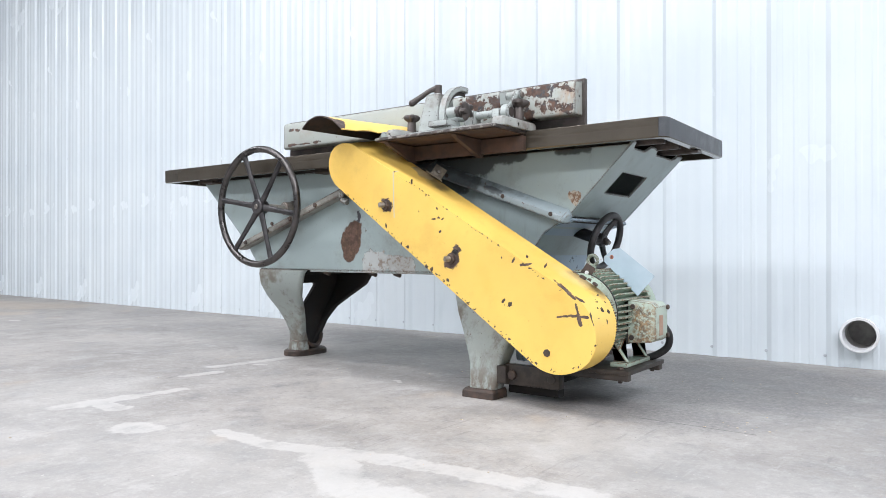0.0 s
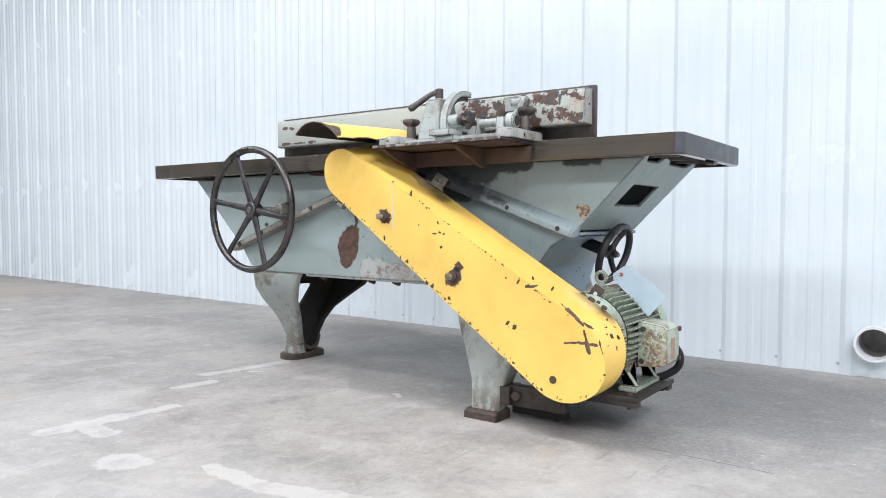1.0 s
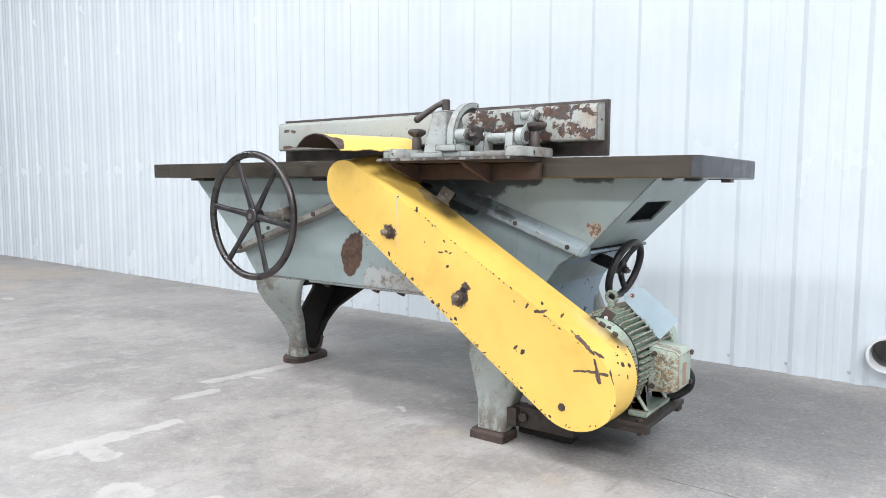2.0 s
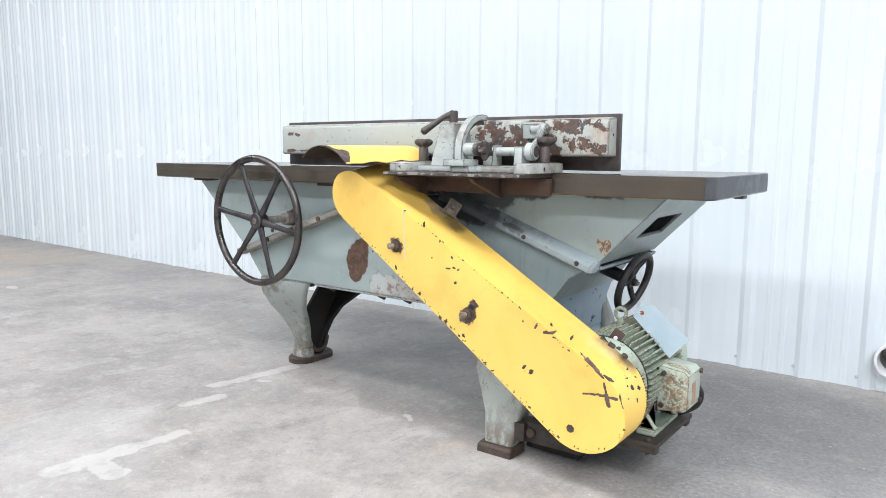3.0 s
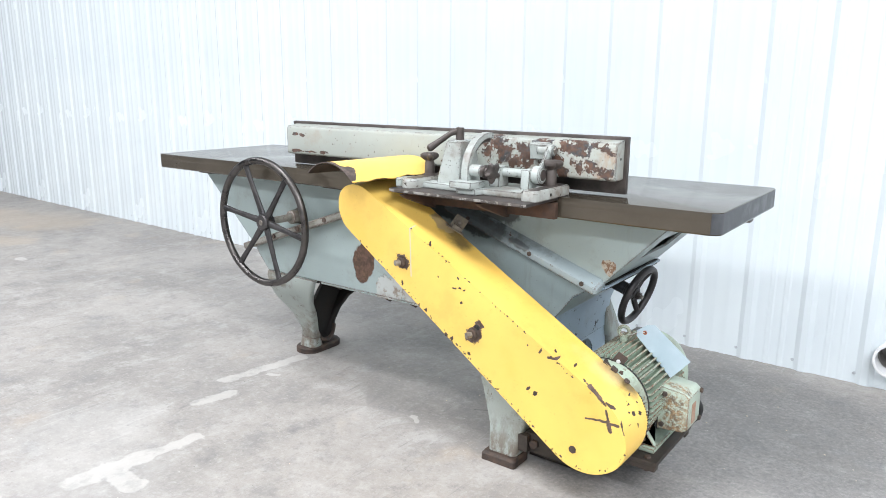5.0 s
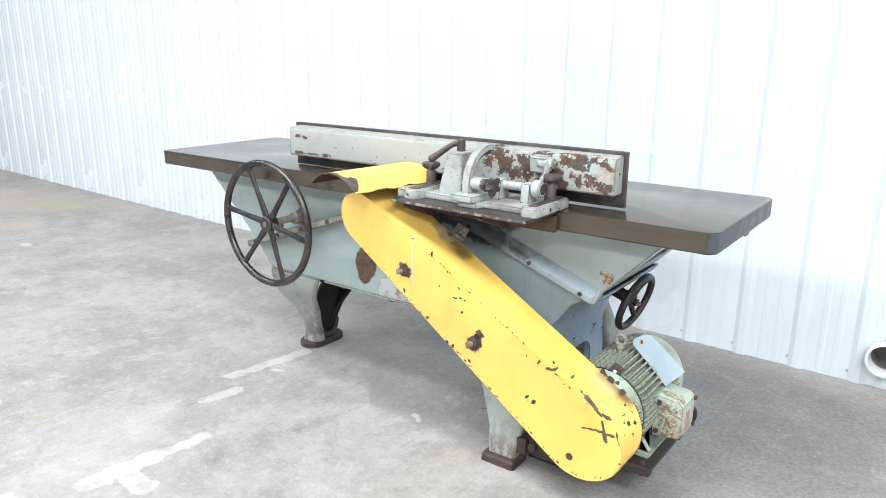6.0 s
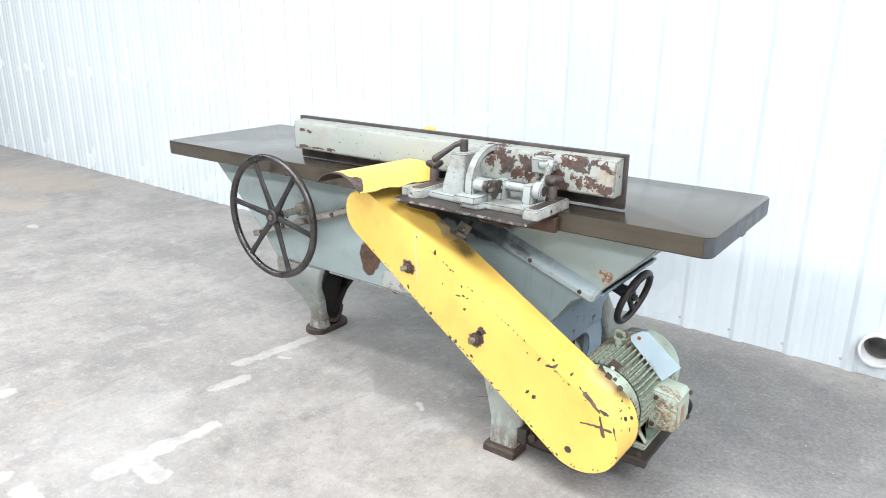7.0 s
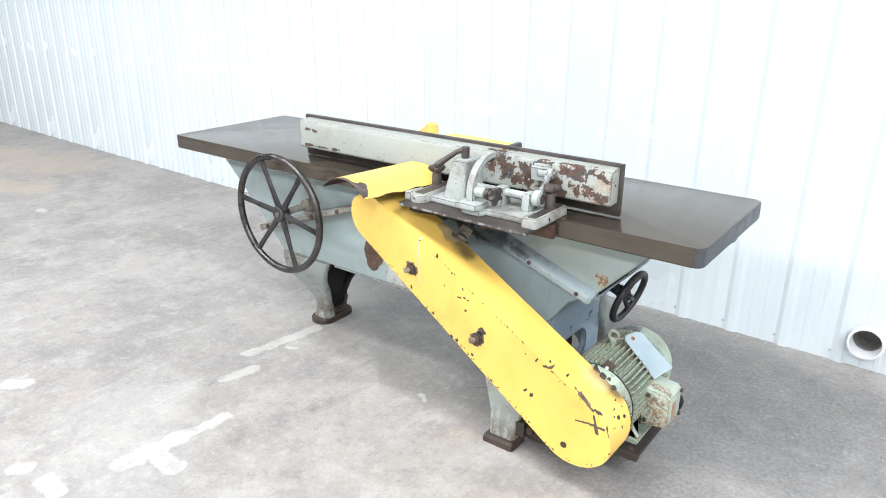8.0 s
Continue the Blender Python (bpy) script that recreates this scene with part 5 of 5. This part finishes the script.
for a in (20, 65, 110, 155, -25):
    p = Vector((MX + 0.110 * math.cos(radians(a)), -0.018, MZ + 0.110 * math.sin(radians(a))))
    part("bell_bolt", rod(B(), p, p + Vector((0, -0.012, 0)), 0.007, seg=6), M_RUST, motor)
    part("bell_lug", rod(B(), p + Vector((0, 0.002, 0)), p + Vector((0, 0.03, 0)), 0.012, seg=10), M_MOTOR, motor)
ey = Vector((MX - 0.021, 0.149, MZ + 0.124))
eye = part("eye_bolt", rod(B(), ey, ey + Vector((0, 0, 0.02)), 0.011), M_MOTOR, motor)
part("eye_ring", sweep(B(), [ey + Vector((0.016 * math.cos(2 * math.pi * i / 20), 0, 0.032 + 0.016 * math.sin(2 * math.pi * i / 20))) for i in range(20)], 0.0058, 8, True, 1.0, (0, 1, 0)), M_MOTOR, eye)
part("name_plate", box(B(), -0.035, 0.035, 0.15, 0.25, 0.131, 0.133, 0.0005, Matrix.Translation((MX, 0, MZ)) @ Matrix.Rotation(radians(38), 4, "Y")), M_PLATE_GREEN, motor, "small green name plate")
part("cowl_plate", box(B(), -0.03, 0.03, 0.28, 0.315, 0.1235, 0.1250, 0.0005, Matrix.Translation((MX, 0, MZ)) @ Matrix.Rotation(radians(-8), 4, "Y")), M_PLATE_GREY, motor, "small grey plate")
for x0, x1 in ((0.79, 0.86), (0.985, 1.050)):
    foot = B()
    box(foot, x0, x1 if x0 < 0.9 else x1 - 0.012, 0.072, 0.27, 0.118, 0.132, 0.004)
    for y in (0.085, 0.24):
        prism(foot, [(x0 + 0.005, 0.133), (x1 - 0.015, 0.133), (0.5 * (x0 + x1) + (0.02 if x0 < 0.9 else -0.03), 0.20), (0.5 * (x0 + x1), 0.20)] if x0 > 0.9 else [(x0 + 0.01, 0.133), (x1, 0.133), (x1 + 0.01, 0.20), (x1 - 0.01, 0.20)], y, y + 0.02, 0.003)
    part("motor_foot", foot, M_MOTOR, motor)

bx = B()
prism(bx, [(1.030, 0.190), (1.105, 0.196), (1.118, 0.206), (1.118, 0.300), (1.105, 0.312), (1.030, 0.320)], 0.094, 0.20, 0.006)
part("box_body", bx, M_BOX, motor, "square rusty pale green junction box")
part("box_seam", prism(B(), [(1.030, 0.1885), (1.0345, 0.1885), (1.0345, 0.3215), (1.030, 0.3215)], 0.0925, 0.2015, 0.0005), M_DARK, motor)
part("box_neck", box(B(), 1.005, 1.04, 0.105, 0.195, 0.20, 0.31, 0.006), M_MOTOR, motor)
for p, d in (((1.050, 0.094, 0.300), (0, -1, 0)), ((1.046, 0.094, 0.208), (0, -1, 0)), ((1.118, 0.190, 0.296), (1, 0, 0)), ((1.118, 0.190, 0.212), (1, 0, 0))):
    p, d = Vector(p), Vector(d)
    part("box_screw", rod(B(), p, p + d * 0.007, 0.0075, seg=10), M_RUST, motor)
part("box_label", box(B(), 1.1175, 1.1192, 0.125, 0.155, 0.215, 0.275, 0.0003), M_LABEL, motor, "faded orange label")
part("cable", sweep(B(), flow([(1.075, 0.18, 0.258), (1.080, 0.215, 0.250), (1.086, 0.255, 0.232), (1.092, 0.290, 0.198), (1.084, 0.300, 0.163), (1.056, 0.298, 0.138), (1.025, 0.290, 0.124)]), 0.0115, 12), M_BLACK, motor, "thick black flexible cable")

mount = new("motor_mount")
mount.parent = jointer
mount.matrix_parent_inverse = Matrix.Translation(-jointer.location)
tagged(mount, "dark greasy steel motor mount")
part("mount_plate", box(B(), 0.77, 1.062, 0.028, 0.330, 0.103, 0.117, 0.003), M_MOUNT, mount)
part("mount_rail", box(B(), 0.78, 1.058, 0.032, 0.06, 0.085, 0.104, 0.003), M_MOUNT, mount)
part("mount_rail", box(B(), 0.78, 1.058, 0.29, 0.325, 0.085, 0.104, 0.003), M_MOUNT, mount)
part("mount_bar", box(B(), 0.665, 0.86, -0.010, 0.025, 0.045, 0.108, 0.004), M_MOUNT, mount)
part("mount_block", box(B(), 0.650, 0.685, -0.030, 0.045, 0.05, 0.105, 0.004), M_MOUNT, mount)
part("mount_beam", box(B(), 0.66, 0.835, 0.03, 0.075, 0.012, 0.05, 0.004), M_DARK, mount)
part("mount_beam", box(B(), 0.66, 0.80, 0.28, 0.62, 0.05, 0.10, 0.004), M_DARK, mount)
part("mount_web", box(B(), 0.76, 0.80, 0.028, 0.325, 0.04, 0.104, 0.004), M_DARK, mount)
part("mount_nut", rod(B(), (0.70, -0.010, 0.078), (0.70, -0.022, 0.078), 0.016, seg=6), M_RUST, mount)
part("mount_nut", rod(B(), (0.835, -0.010, 0.075), (0.835, -0.014, 0.075), 0.014, seg=12), M_MOUNT, mount)
for x, y in ((1.03, 0.045), (1.03, 0.31)):
    part("mount_bolt", rod(B(), (x, y, 0.116), (x, y, 0.124), 0.010, seg=6), M_RUST, mount)
    part("mount_bolt", rod(B(), (x, y, 0.078), (x, y, 0.086), 0.007, seg=6), M_RUST, mount)

# ---- tag hanging from the motor's eye bolt ----
tag = thing("hanging_tag", (0.96, 0.149, 0.446), "blank pale blue card tag tied to the motor", "tag")
tg = B()
corners = [(0.936, 0.448), (0.936, 0.431), (1.045, 0.328), (1.098, 0.390), (0.988, 0.474), (0.966, 0.470)]
tmp = B()
rings(tmp, [[(x, 0.147 + dy - 0.06 * max(0, x - 1.03), z) for x, z in corners] for dy in (-0.0005, 0.0005)])
join(tg, tmp)
part("card", tg, M_TAG, tag)
part("ring", rod(B(), (0.961, 0.1462, 0.446), (0.961, 0.1455, 0.446), 0.0065, seg=16), M_TAG_RING, tag, "brown reinforcing ring")
part("ring_hole", rod(B(), (0.961, 0.1456, 0.446), (0.961, 0.1450, 0.446), 0.0022, seg=10), M_DARK, tag)
part("string", sweep(B(), [(0.913, 0.137, 0.432), (0.925, 0.138, 0.436), (0.945, 0.142, 0.447), (0.961, 0.1455, 0.446)], 0.0008, 5), M_STRING, tag)

# ---- crumbs on the floor ----
rng = random.Random(5)
crumbs = B()
for cx, cy, n, spread in ((1.36, 0.05, 14, 0.06), (0.75, -0.25, 10, 0.25), (0.15, 0.30, 10, 0.20), (1.30, 0.55, 9, 0.15), (-0.2, -0.5, 10, 0.5)):
    for _ in range(n):
        x, y, r = cx + rng.gauss(0, spread), cy + rng.gauss(0, spread), rng.uniform(0.0012, 0.0035)
        box(crumbs, -r, r, -r * 0.6, r * 0.6, 0.0, r * 0.7, r * 0.2, pose(x, y, 0.0, 0, 0, rng.uniform(0, 180)), 1)
M_CRUMB = iron("pale_wood_crumbs", (0.55, 0.45, 0.32), (0.62, 0.55, 0.44), 0.8, 0.0, 80.0)
tagged(part("wood_crumbs", crumbs, M_CRUMB), "scattered pale wood crumbs on the floor", "debris", kind="stuff")
